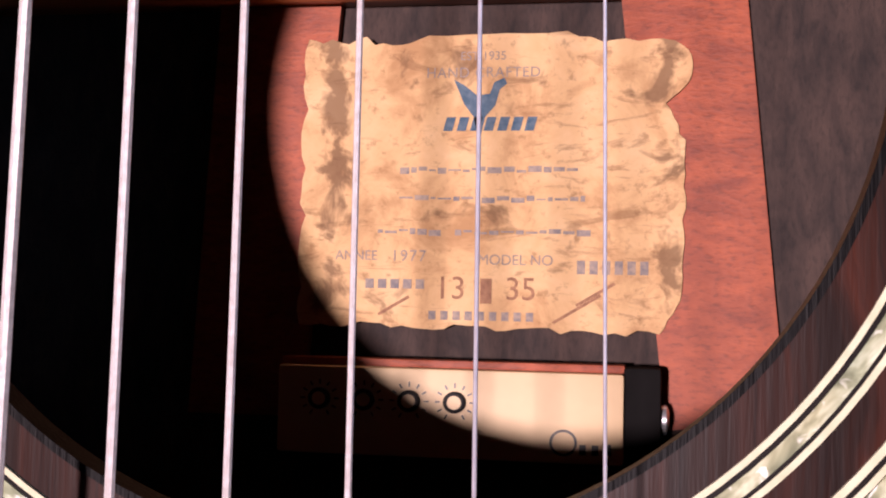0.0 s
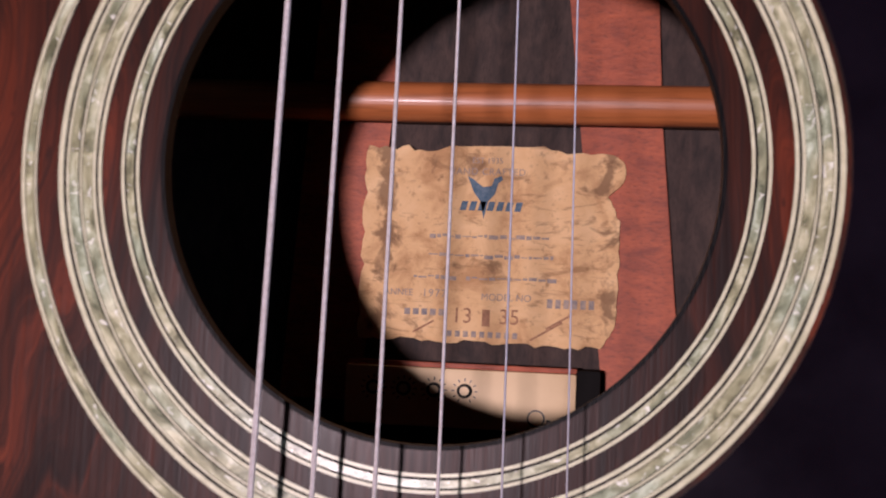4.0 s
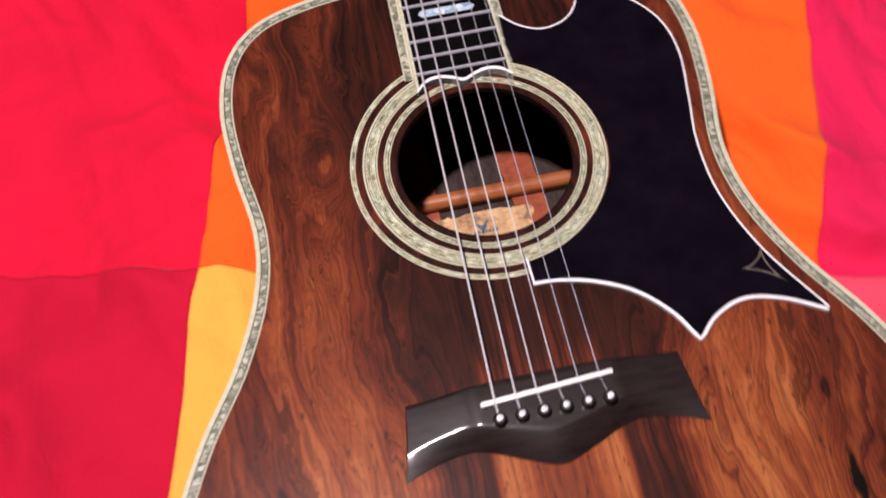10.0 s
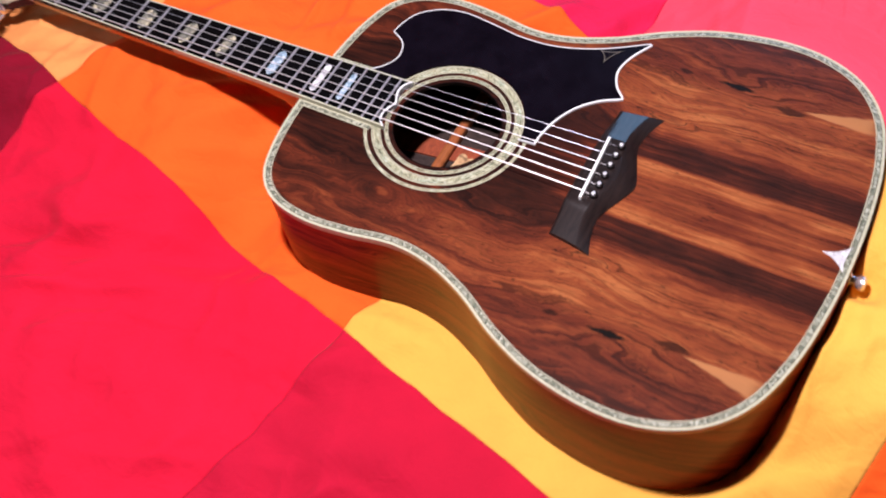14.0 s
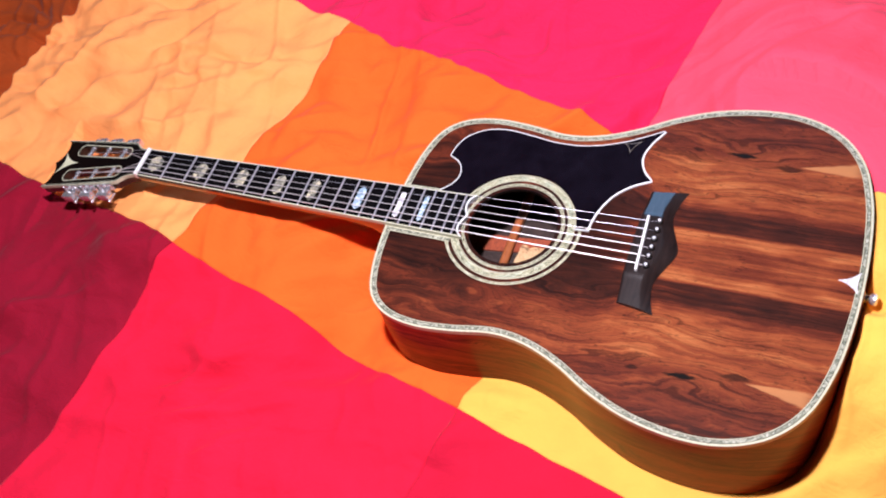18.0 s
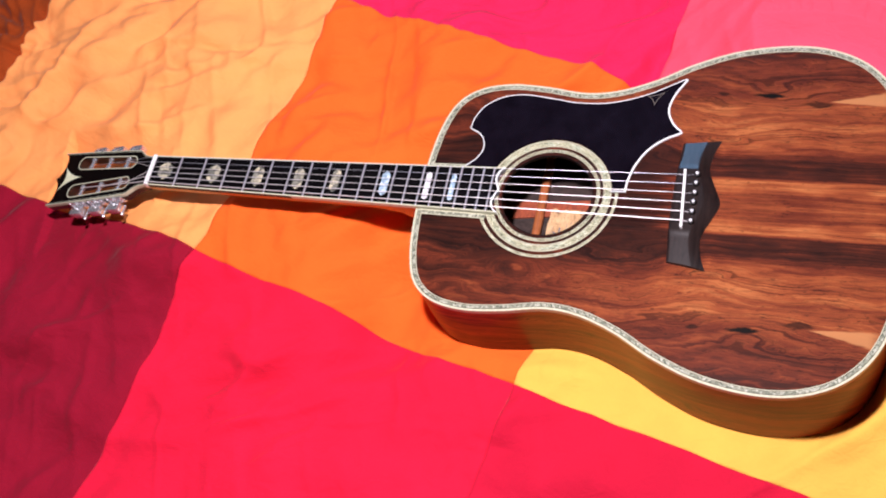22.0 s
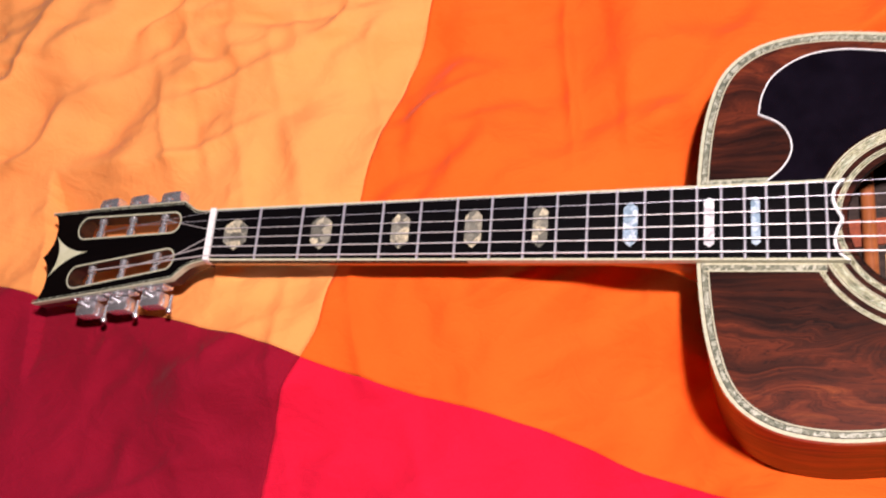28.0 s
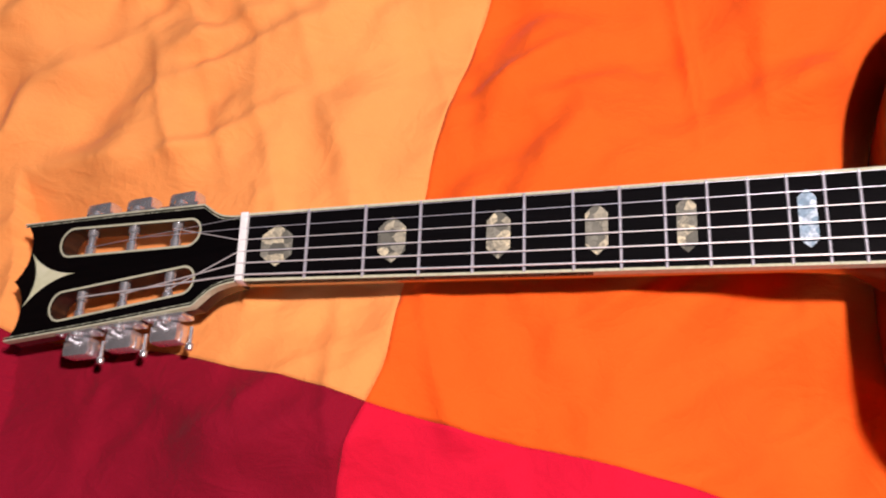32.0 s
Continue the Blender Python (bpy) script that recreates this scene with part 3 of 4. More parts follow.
def swells(x, y):
    """Soft swells, folds and wrinkles of the rumpled cotton."""
    n1 = noise.noise((x * 3.1, y * 2.2, 1.7))
    n2 = noise.noise((x * 9.0 + 2 * n1, y * 7.0 - 2 * n1, 5.1))
    head = math.exp(-(((x - 0.24) / 0.26) ** 2 + ((y - 0.12) / 0.34) ** 2))
    far = 1 / (1 + math.exp(-(x - 0.10) / 0.06))
    neck = math.exp(-((x - 0.12) / 0.20) ** 2 - ((y + 0.17) / 0.18) ** 2)
    f1 = pleats(x, y, -40, 7.0, 22.0, 2.2, 1.2 * n2)
    f2 = pleats(x, y, -72, 9.0, 30.0, 6.4, 1.6 * n2)
    f4 = pleats(x, y, -66, 3.2, 12.0, 4.9, 1.5 * n1)
    gate = 0.55 + 0.9 * abs(noise.noise((x * 5.0, y * 5.0, 17.0)))
    amp = gate * (0.22 + 0.85 * head + 0.42 * far * (1 - head))
    net = min(1.0, max(0.0, 0.55 + 1.6 * noise.noise((x * 6.0, y * 6.0, 23.0))))
    w1 = ridges(x, y, -42, 2.4, 13.0, 41.0, 0.35 * n2, 3.2)
    w2 = ridges(x, y, -62, 3.0, 18.0, 47.0, 0.4 * n1, 3.2)
    w3 = ridges(x, y, 8, 4.5, 22.0, 53.0, 0.4 * n2, 3.0)
    wrinkle = net * (0.0135 * w1 + 0.0090 * w2) + (1.2 - net) * 0.0055 * w3
    return 0.010 * n1 + 0.0042 * n2 + amp * (0.028 * f1 + 0.012 * f2) + 0.022 * (1 - head) * f4 + (0.75 + 0.30 * head + 0.2 * far + 0.5 * neck) * wrinkle


def make_creases():
    """Creases as short bent ridges: centre, direction, length, width, height, bend."""
    rng = random.Random(11)
    out = []

    def add(x0, x1, y0, y1, count, turn, spread, length, width, slope):
        for _ in range(count):
            w = rng.uniform(*width)
            h = w * rng.uniform(*slope) * (1 if rng.random() < 0.72 else -0.7)
            out.append((rng.uniform(x0, x1), rng.uniform(y0, y1), radians(rng.gauss(turn, spread)), rng.uniform(*length), w, h, rng.uniform(-3.5, 3.5)))

    add(0.07, 0.58, -0.14, 0.46, 64, -44, 30, (0.030, 0.100), (0.014, 0.028), (0.18, 0.40))
    add(0.12, 0.46, -0.12, 0.36, 10, -45, 12, (0.12, 0.20), (0.018, 0.030), (0.35, 0.50))
    add(0.07, 0.58, -0.14, 0.46, 40, -44, 45, (0.015, 0.045), (0.007, 0.011), (0.15, 0.34))
    add(0.05, 0.50, -0.36, 0.10, 60, -40, 34, (0.03, 0.10), (0.012, 0.024), (0.24, 0.50))
    add(-0.80, 0.05, -1.25, 0.60, 190, -66, 40, (0.04, 0.14), (0.010, 0.022), (0.24, 0.50))
    add(0.10, 1.00, -1.25, -0.10, 180, -35, 42, (0.03, 0.11), (0.010, 0.020), (0.16, 0.36))
    add(-0.12, 0.12, -0.33, 0.05, 38, -50, 35, (0.02, 0.07), (0.008, 0.016), (0.18, 0.42))
    add(-0.30, 0.40, -1.20, -0.90, 30, -10, 30, (0.04, 0.12), (0.010, 0.022), (0.3, 0.6))
    return out


CREASES = make_creases()


def step(a, b, v):
    u = np.clip((v - a) / (b - a), 0, 1)
    return u * u * (3 - 2 * u)


def outline_gap(x, y):
    """Signed distance in the plan from the guitar's body."""
    best = np.full(x.shape, 9.0)
    near = (np.abs(x) < 0.6) & (y > -1.4) & (y < 0.1)
    px, py = x[near], y[near]
    d = np.full(px.shape, 9.0)
    pts = OUTLINE[::2]
    for a, b in zip(pts, pts[1:] + pts[:1]):
        ex, ey = b.x - a.x, b.y - a.y
        u = np.clip(((px - a.x) * ex + (py - a.y) * ey) / max(1e-9, ex * ex + ey * ey), 0, 1)
        d = np.minimum(d, np.hypot(px - a.x - u * ex, py - a.y - u * ey))
    wide = np.interp(-py, [-p[1] for p in HALF], [p[0] if p[0] else 0.0 for p in HALF], left=-1, right=-1)
    inside = (np.abs(px) < wide) | ((np.abs(px) < 0.04) & (py < -0.36) & (py > -0.89))
    best[near] = np.where(inside, -d, d)
    return best


def sheet(x, y):
    """Heights of the bedspread over arrays of plan points."""
    z = np.array([cloth_plane(a, b) + swells(a, b) for a, b in zip(x, y)])
    for cx, cy, turn, length, w, h, bend in CREASES:
        m = np.nonzero((np.abs(x - cx) < 2.2 * length + 0.02) & (np.abs(y - cy) < 2.2 * length + 0.02))[0]
        if len(m) == 0:
            continue
        dx, dy = x[m] - cx, y[m] - cy
        s, q = dx * math.cos(turn) + dy * math.sin(turn), dy * math.cos(turn) - dx * math.sin(turn)
        q = q + bend * s * s
        q = q / np.where(q > 0, 1.7 * w, 1.15 * w)
        z[m] += h * np.exp(-(s / length) ** 2) * np.exp(-q ** 2)
    d = outline_gap(x, y)
    # the cloth is banked up round the tail
    bank = step(-0.21, -0.08, x) * step(0.60, 0.76, -y)
    z += bank * (0.084 * np.exp(-(np.maximum(d, 0) / 0.18) ** 2) + 0.028 * step(0.012, 0.08, d) * (1 - step(0.13, 0.32, d)))
    z = np.where(d < 0.06, np.minimum(z, TOP - 0.007), z)
    z -= 0.034 * np.exp(-(x / 0.022) ** 2 - ((y + 0.905) / 0.022) ** 2)
    # and sinks by the joint of neck and body
    z -= 0.045 * np.exp(-((x + 0.10) / 0.085) ** 2 - ((y + 0.32) / 0.06) ** 2)
    centre = 0.010 - 0.014 * bank
    k = 1 / (1 + np.exp(np.clip((d - centre) / (0.006 - 0.0035 * bank), -50, 50)))
    low = np.array([TOP + back_z(b) - 0.004 for b in y])
    z = np.where(d < 0.08, z * (1 - k) + np.minimum(z, low) * k, z)
    # a low mound under the neck
    z += 0.022 * np.exp(-((x + 0.02) / 0.085) ** 2) * step(-0.30, -0.20, y) * (1 - step(0.02, 0.12, y))
    # clear of the neck and the headstock that lie over it
    lim = TOP - 0.030 - 0.26 * np.maximum(0, y) - np.where(y > 0.02, 0.010, 0.0)
    k = np.where((y > -0.36) & (y < 0.20), np.clip((0.095 - np.abs(x)) / 0.03, 0, 1), 0)
    return z * (1 - k) + np.minimum(z, lim) * k


def square_point(r, c):
    """The place in the plan of the lattice coordinates r, c."""
    a, b = ROW_X + r * ROW_W, COL_Y + c * COL_W
    y = (b + COL_K * a) / (1 - COL_K * ROW_K)
    x = a + ROW_K * y
    # the seams are pulled a little out of line beside the neck
    pull = math.exp(-((x + 0.05) / 0.055) ** 2 - ((y + 0.075) / 0.12) ** 2)
    x, y = x + 0.004 * math.exp(-((x + 0.09) / 0.06) ** 2 - (y / 0.2) ** 2), y - 0.013 * pull
    w1 = noise.noise((x * 6.0, y * 6.0, 11.0)) * 0.006 + noise.noise((x * 21.0, y * 21.0, 15.0)) * 0.0016
    w2 = noise.noise((x * 6.0, y * 6.0, 31.0)) * 0.006 + noise.noise((x * 21.0, y * 21.0, 35.0)) * 0.0016
    return x + w1, y + w2


def build_bed():
    spread = empty("bedspread", pose(0, -0.3, 0))
    tagged(spread, "crumpled cotton bedspread sewn from red, orange and yellow squares", "bedspread")
    colours = {-2: (C_ORG, C_YEL, C_ORG, C_LORG, C_RUST), -1: (C_RED, C_URED, C_RED, C_DRED, C_DRED), 0: (C_ORG, C_YEL, C_ORG, C_LORG, C_RUST), 1: (C_MRED, C_PINK, C_MRED, C_MRED, C_RUST)}
    n = 150
    for r in range(-3, 3):
        for c in range(-3, 3):
            mats = colours[(r + 2) % 4 - 2]
            material = mats[min(4, max(0, c + 3))]
            fine = n if -2 <= r <= 1 and -3 <= c <= 1 else 30
            faces = []
            plan = np.array([square_point(r + i / fine, c + j / fine) for j in range(fine + 1) for i in range(fine + 1)])
            height = sheet(plan[:, 0], plan[:, 1])
            verts = [(a, b + 0.3, h) for (a, b), h in zip(plan.tolist(), height.tolist())]
            for j in range(fine):
                for i in range(fine):
                    a = j * (fine + 1) + i
                    faces.append((a, a + 1, a + fine + 2, a + fine + 1))
            me = bpy.data.meshes.new("square")
            me.from_pydata(verts, [], faces)
            me.polygons.foreach_set("use_smooth", [True] * len(faces))
            me.materials.append(material)
            ob = new("square", me)
            ob.parent = spread
            t = ob.modifiers.new("thickness", "SOLIDIFY")
            t.thickness, t.offset = 0.002, -1
    bed = empty("bed", pose(0, -0.25, FLOOR_Z))
    tagged(bed, "plain bed with a mattress under the bedspread", "bed")
    part("mattress", box(-1.15, 1.15, -1.05, 1.05, 0.12, 0.55 - 0.135, 0.03), M_WALL, bed)
    for sx in (-1.05, 1.05):
        for sy in (-0.95, 0.95):
            part("leg", box(sx - 0.04, sx + 0.04, sy - 0.04, sy + 0.04, 0.0, 0.125, 0.004), M_FLOOR, bed)


build_bed()

# ---- the guitar ----
guitar = empty("acoustic_guitar", pose(0, 0, TOP))
tagged(guitar, "glossy rosewood acoustic guitar with abalone trim lying on the bedspread", "guitar")

# soundboard with its hole
part("soundboard", slab([inset(OUTLINE, 0.0022), circle(HX, HY, HR)[::-1]], -0.0032, 0.0), M_TOP, guitar, "bookmatched rosewood soundboard")


def rim():
    """The bent side, from the soundboard down to the back."""
    bm = bmesh.new()
    inner = inset(OUTLINE, 0.0030)
    rows = []
    for loop, top in ((OUTLINE, True), (inner, True), (inner, False), (OUTLINE, False)):
        rows.append([bm.verts.new((p.x, p.y, -0.0062 if top else back_z(p.y))) for p in loop])
    n = len(OUTLINE)
    for a, b in ((0, 1), (1, 2), (2, 3), (3, 0)):
        for i in range(n):
            j = (i + 1) % n
            bm.faces.new((rows[a][i], rows[a][j], rows[b][j], rows[b][i]))
    return bm


part("side", rim(), M_SIDE, guitar, "glossy red-brown rosewood side")


def back_plate():
    bm = slab([inset(OUTLINE, 0.0031)], 0, 1)
    for v in bm.verts:
        v.co.z = back_z(v.co.y) + (0.0005 if v.co.z < 0.5 else 0.0035)
    return bm


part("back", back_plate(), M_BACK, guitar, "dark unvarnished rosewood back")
# the inner floor that shows through the hole
INZ = -0.0960
# plan of the things on the inner back
ON_LABEL = Matrix.Translation((-0.0049, 0.1420, 0)) @ Matrix.Diagonal((1.248, 1.270, 1, 1))
ON_BOX = Matrix.Translation((-0.0043, 0.0704, 0)) @ Matrix.Diagonal((1.190, 1.138, 1, 1))
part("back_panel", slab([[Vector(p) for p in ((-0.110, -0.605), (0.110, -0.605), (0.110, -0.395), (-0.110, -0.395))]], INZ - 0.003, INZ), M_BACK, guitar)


def edge_band(name, d0, d1, z0, z1, material, label=""):
    return part(name, band(inset(OUTLINE, d0), inset(OUTLINE, d1), z0, z1), material, guitar, label)


edge_band("binding", -0.0004, 0.0021, -0.0062, 0.0004, M_CREAM, "cream celluloid body binding")
edge_band("purfling_line", 0.0023, 0.0027, -0.0012, 0.0003, M_DARKLINE)
edge_band("purfling", 0.0027, 0.0060, -0.0012, 0.0005, M_PEARL, "abalone shell purfling")
edge_band("purfling_inner_line", 0.0061, 0.0065, -0.0012, 0.0003, M_DARKLINE)
edge_band("purfling_inner_edge", 0.0065, 0.0074, -0.0012, 0.0005, M_CREAM)


def ring(name, r0, r1, z, material, label=""):
    return part(name, band(circle(HX, HY, r1), circle(HX, HY, r0), -0.001, z), material, guitar, label)


RINGS = ((0.0562, 0.0568, M_LINE), (0.0568, 0.0573, M_DARKLINE), (0.0573, 0.0587, M_ROSETTE), (0.0587, 0.0591, M_DARKLINE), (0.0591, 0.0597, M_LINE),
         (0.0636, 0.0643, M_LINE), (0.0643, 0.0648, M_DARKLINE), (0.0648, 0.0654, M_LINE), (0.0655, 0.0674, M_ROSETTE), (0.0674, 0.0676, M_DARKLINE), (0.0676, 0.0680, M_LINE), (0.0680, 0.0683, M_DARKLINE), (0.0683, 0.0700, M_ROSETTE), (0.0701, 0.0706, M_LINE), (0.0706, 0.0712, M_DARKLINE), (0.0712, 0.0722, M_LINE),
         (0.0766, 0.0772, M_LINE), (0.0770, 0.0787, M_ROSETTE), (0.0789, 0.0796, M_LINE))
for r0, r1, m in RINGS:
    ring("rosette_shell" if m is M_ROSETTE else "rosette_ring", r0, r1, 0.0005 if m is not M_DARKLINE else 0.0003, m)
# the hole's own wall
part("hole_edge", band(circle(HX, HY, HR + 0.0006), circle(HX, HY, HR - 0.0002), -0.0034, 0.0002), M_EBONY, guitar)

# pickguard
R_G = 0.0731


def on_ring(r, a):
    return Vector((HX + r * math.cos(radians(a)), HY + r * math.sin(radians(a))))


def build_pickguard():
    a0 = math.degrees(math.atan2(-0.5795 - HY, 0.0082 - HX))
    line = [on_ring(R_G, a0 + (64.0 - a0) * k / 40) for k in range(41)]
    line += [Vector((0.0312, -0.430)), Vector((0.0318, -0.4070))]
    line += spline([(0.0318, -0.4070), (0.042, -0.4175), (0.055, -0.4235), (0.068, -0.4215), (0.0775, -0.4145), (0.0845, -0.4020)], 6)[1:]
    line += spline([(0.0845, -0.4020), (0.100, -0.4050), (0.1160, -0.4140), (0.1290, -0.4340), (0.1330, -0.4600), (0.1285, -0.4950), (0.1240, -0.5250), (0.1255, -0.5620), (0.1380, -0.6020), (0.1615, -0.6445)], 6)[1:]
    n_low = len(line) - 1
    line += spline([(0.1615, -0.6445), (0.140, -0.6330), (0.119, -0.6285), (0.101, -0.6350), (0.0890, -0.6465)], 7)[1:]
    line += spline([(0.0890, -0.6465), (0.079, -0.6280), (0.063, -0.6115), (0.043, -0.6010), (0.024, -0.5960), (0.0088, -0.5948)], 7)[1:]
    n_end = len(line) - 1
    plan = ccw(line)
    guard = part("pickguard", slab([plan], 0.0001, 0.0018), M_GUARD, guitar, "glossy black pickguard with points")
    low = line[n_low:n_end + 1]
    inner = []
    for i, p in enumerate(low):
        a, b = low[max(i - 1, 0)], low[min(i + 1, len(low) - 1)]
        t = (b - a).normalized()
        inner.append(p + Vector((t.y, -t.x)) * -0.0019)
    part("guard_binding", band(low, inner, 0.0001, 0.0021, closed=False), M_WHITE, guard, "white edge binding")
    up = line[42:n_low + 1]
    inner = []
    for i, p in enumerate(up):
        a, b = up[max(i - 1, 0)], up[min(i + 1, len(up) - 1)]
        t = (b - a).normalized()
        inner.append(p + Vector((t.y, -t.x)) * -0.0010)
    part("guard_edge", band(up, inner, 0.0001, 0.0021, closed=False), M_WHITE, guard)
    foot = [Vector((0.0088, -0.5948)), Vector((0.0082, -0.5795))]
    part("guard_edge", band(foot, [p + Vector((0.0011, 0)) for p in foot], 0.0001, 0.0021, closed=False), M_WHITE, guard)
    tips = [(0.1375, -0.6015), (0.1225, -0.6120), (0.1450, -0.6245)]
    out = star(tips, (0.1345, -0.6125), 0.22)
    part("emblem", band(out, inset(out, 0.0007), 0.0017, 0.0020), M_EMBLEM, guard, "thin three-pointed outline inlay")


build_pickguard()

# tail inlay and strap pin
part("tail_inlay", slab([star([(0.001, -0.8655), (0.0145, -0.8868), (-0.0125, -0.8868)], (0.001, -0.881), 0.42)], -0.0005, 0.0006), M_INLAY_W, guitar, "white three-pointed shell inlay")
pin = lathe([(0.0, 0.0), (0.0065, 0.0), (0.0065, 0.0012), (0.0045, 0.002), (0.0042, 0.006), (0.0066, 0.0095), (0.0068, 0.0125), (0.005, 0.0145), (0.0, 0.015)], 20, m=pose(0, -0.8915, -0.024, 90, 0, 0))
part("strap_pin", pin, M_CHROME, guitar, "chrome strap pin")

# inside: braces, strips, label and box
part("brace", tube([(-0.119, -0.4790, INZ + 0.0072), (0.119, -0.4790, INZ + 0.0072)], 0.0052, 18, box(-0.119, 0.119, -0.4834, -0.4746, INZ, INZ + 0.0070)), M_BRACE, guitar, "varnished rounded back brace")
part("strip", slab([ccw([Vector(p) for p in ((0.0145, -0.40), (0.0405, -0.40), (0.0450, -0.482), (0.0508, -0.543), (0.0475, -0.5555), (0.0325, -0.5570))])], INZ, INZ + 0.0022), M_STRIP, guitar, "red cedar reinforcing strip")
part("strip", slab([ccw([Vector(p) for p in ((-0.0440, -0.40), (-0.0235, -0.40), (-0.0255, -0.482), (-0.0310, -0.5570), (-0.0520, -0.5570))])], INZ, INZ + 0.0022), M_STRIP, guitar, "red cedar reinforcing strip")


def text(body, size, x, y, z, material, parent, spread=1.0):
    c = bpy.data.curves.new("lettering", "FONT")
    c.body, c.size, c.align_x, c.align_y, c.space_character = body, size, "CENTER", "CENTER", spread
    tmp = bpy.data.objects.new("lettering", c)
    me = bpy.data.meshes.new_from_object(tmp)
    bpy.data.objects.remove(tmp)
    me.materials.append(material)
    ob = new("lettering", me)
    ob.parent, ob.location = parent, (x, y, z)
    return ob


LX0, LX1, LY0, LY1 = -0.0218, 0.0324, -0.5378, -0.4975
LZ = INZ + 0.0030


def build_label():
    rng = random.Random(4)
    out = []
    w, h = LX1 - LX0, LY1 - LY0

    def rag(a, b, n, amp):
        a, b = Vector(a), Vector(b)
        t = (b - a).normalized()
        s = Vector((-t.y, t.x))
        for k in range(n):
            out.append(a.lerp(b, k / n) + s * rng.uniform(-amp, amp))

    rag((LX0 + 0.0005, LY0 + 0.0005), (LX1 - 0.0035, LY0), 34, 0.0005)
    rag((LX1 - 0.0035, LY0), (LX1 - 0.0006, LY0 + 0.0045), 5, 0.0002)
    rag((LX1 - 0.0006, LY0 + 0.0045), (LX1 - 0.0004, LY1 - 0.0145), 14, 0.0003)
    rag((LX1 - 0.0004, LY1 - 0.0145), (LX1 - 0.0030, LY1 - 0.0095), 5, 0.0003)
    out.extend(spline([(LX1 - 0.0030, LY1 - 0.0095), (LX1 + 0.0001, LY1 - 0.0065), (LX1 + 0.0003, LY1 - 0.0030), (LX1 - 0.0018, LY1 - 0.0010)], 4)[:-1])
    rag((LX1 - 0.0018, LY1 - 0.0010), (LX1 - 0.0165, LY1 - 0.0006), 9, 0.0004)
    rag((LX1 - 0.0165, LY1 + 0.0004), (LX0 + 0.0155, LY1), 8, 0.0002)
    rag((LX0 + 0.0155, LY1 - 0.0006), (LX0 + 0.0005, LY1), 12, 0.0006)
    rag((LX0 + 0.0005, LY1), (LX0 + 0.0005, LY0 + 0.0005), 24, 0.0005)
    lab = part("label", slab([ccw(out)], INZ + 0.0023, LZ), M_PAPER, guitar, "torn, stained paper maker's label", m=ON_LABEL)
    cx = (LX0 + LX1) / 2
    z = LZ + 0.00012

    def put(x, y, wd, ht, material, name="print_bar"):
        part(name, slab([[Vector(p) for p in ((x - wd / 2, y - ht / 2), (x + wd / 2, y - ht / 2), (x + wd / 2, y + ht / 2), (x - wd / 2, y + ht / 2))]], z - 0.0001, z), material, lab)

    text("EST 1935", 0.0017, cx - 0.001, LY1 - 0.0028, z, M_INK, lab)
    text("HAND CRAFTED", 0.0020, cx - 0.001, LY1 - 0.0051, z, M_INK, lab, 1.1)
    bird = ccw([Vector((cx - 0.0006 + a * 0.001, LY1 + b * 0.001)) for a, b in ((-4.5, -6.0), (-3.0, -6.8), (-1.2, -8.2), (0.6, -8.0), (1.2, -6.4), (2.6, -5.8), (3.0, -6.6), (2.0, -7.4), (1.4, -9.6), (0.0, -11.2), (-0.8, -14.8), (-1.6, -11.2), (-3.0, -9.4), (-3.6, -8.0))])
    part("print_emblem", slab([bird], z - 0.0001, z), M_INKB, lab)
    for i in range(7):
        x = cx - 0.0065 + i * 0.0019
        part("print_bar", slab([ccw([Vector(p) for p in ((x, LY1 - 0.0131), (x + 0.0013, LY1 - 0.0131), (x + 0.0018, LY1 - 0.0112), (x + 0.0005, LY1 - 0.0112))])], z - 0.0001, z), M_INKB, lab)
    for y, xa, xb in ((-0.0185, -0.0125, 0.0120), (-0.0225, -0.0125, 0.0130), (-0.0270, -0.0155, -0.0080), (-0.0270, -0.0045, 0.0130)):
        x = xa
        while x < xb:
            wd = rng.uniform(0.0006, 0.0020)
            put(cx + x + wd / 2, LY1 + y + rng.uniform(-0.0002, 0.0002), wd, rng.uniform(0.0002, 0.0009), M_INK)
            x += wd + 0.0003
    text("ANNEE", 0.0019, cx - 0.0185, LY1 - 0.0304, z, M_INK, lab)
    text("1977", 0.0022, cx - 0.0110, LY1 - 0.0304, z, M_INK, lab, 1.2)
    text("MODEL NO", 0.0020, cx + 0.0040, LY1 - 0.0308, z, M_INK, lab)
    for i in range(6):
        put(cx + 0.0130 + i * 0.0017, LY1 - 0.0316, 0.0011, 0.0018, M_INK)
    text("13", 0.0044, cx - 0.0050, LY1 - 0.0348, z, M_INKR, lab)
    put(cx, LY1 - 0.0350, 0.0016, 0.0034, M_INKR)
    text("35", 0.0044, cx + 0.0048, LY1 - 0.0348, z, M_INKR, lab)
    # dark pen strokes across the lower corner
    for x, y, ln in ((0.0125, -0.0372, 0.0075), (0.0150, -0.0352, 0.0060), (-0.0130, -0.0372, 0.0050)):
        d = Vector((math.cos(radians(32)), math.sin(radians(32)))) * ln / 2
        w = Vector((-d.y, d.x)).normalized() * 0.00028
        c = Vector((cx + x, LY1 + y))
        part("pen_stroke", slab([ccw([c - d - w * 0.4, c + d - w, c + d + w * 0.5, c - d + w])], z - 0.0001, z), M_INKR, lab)
    for i in range(5):
        put(cx - 0.0165 + i * 0.0018, LY1 - 0.0342, 0.0012, 0.0013, M_INK)
    for i in range(9):
        put(cx - 0.0075 + i * 0.0017, LY1 - 0.0384, 0.0010, 0.0012, M_INK)


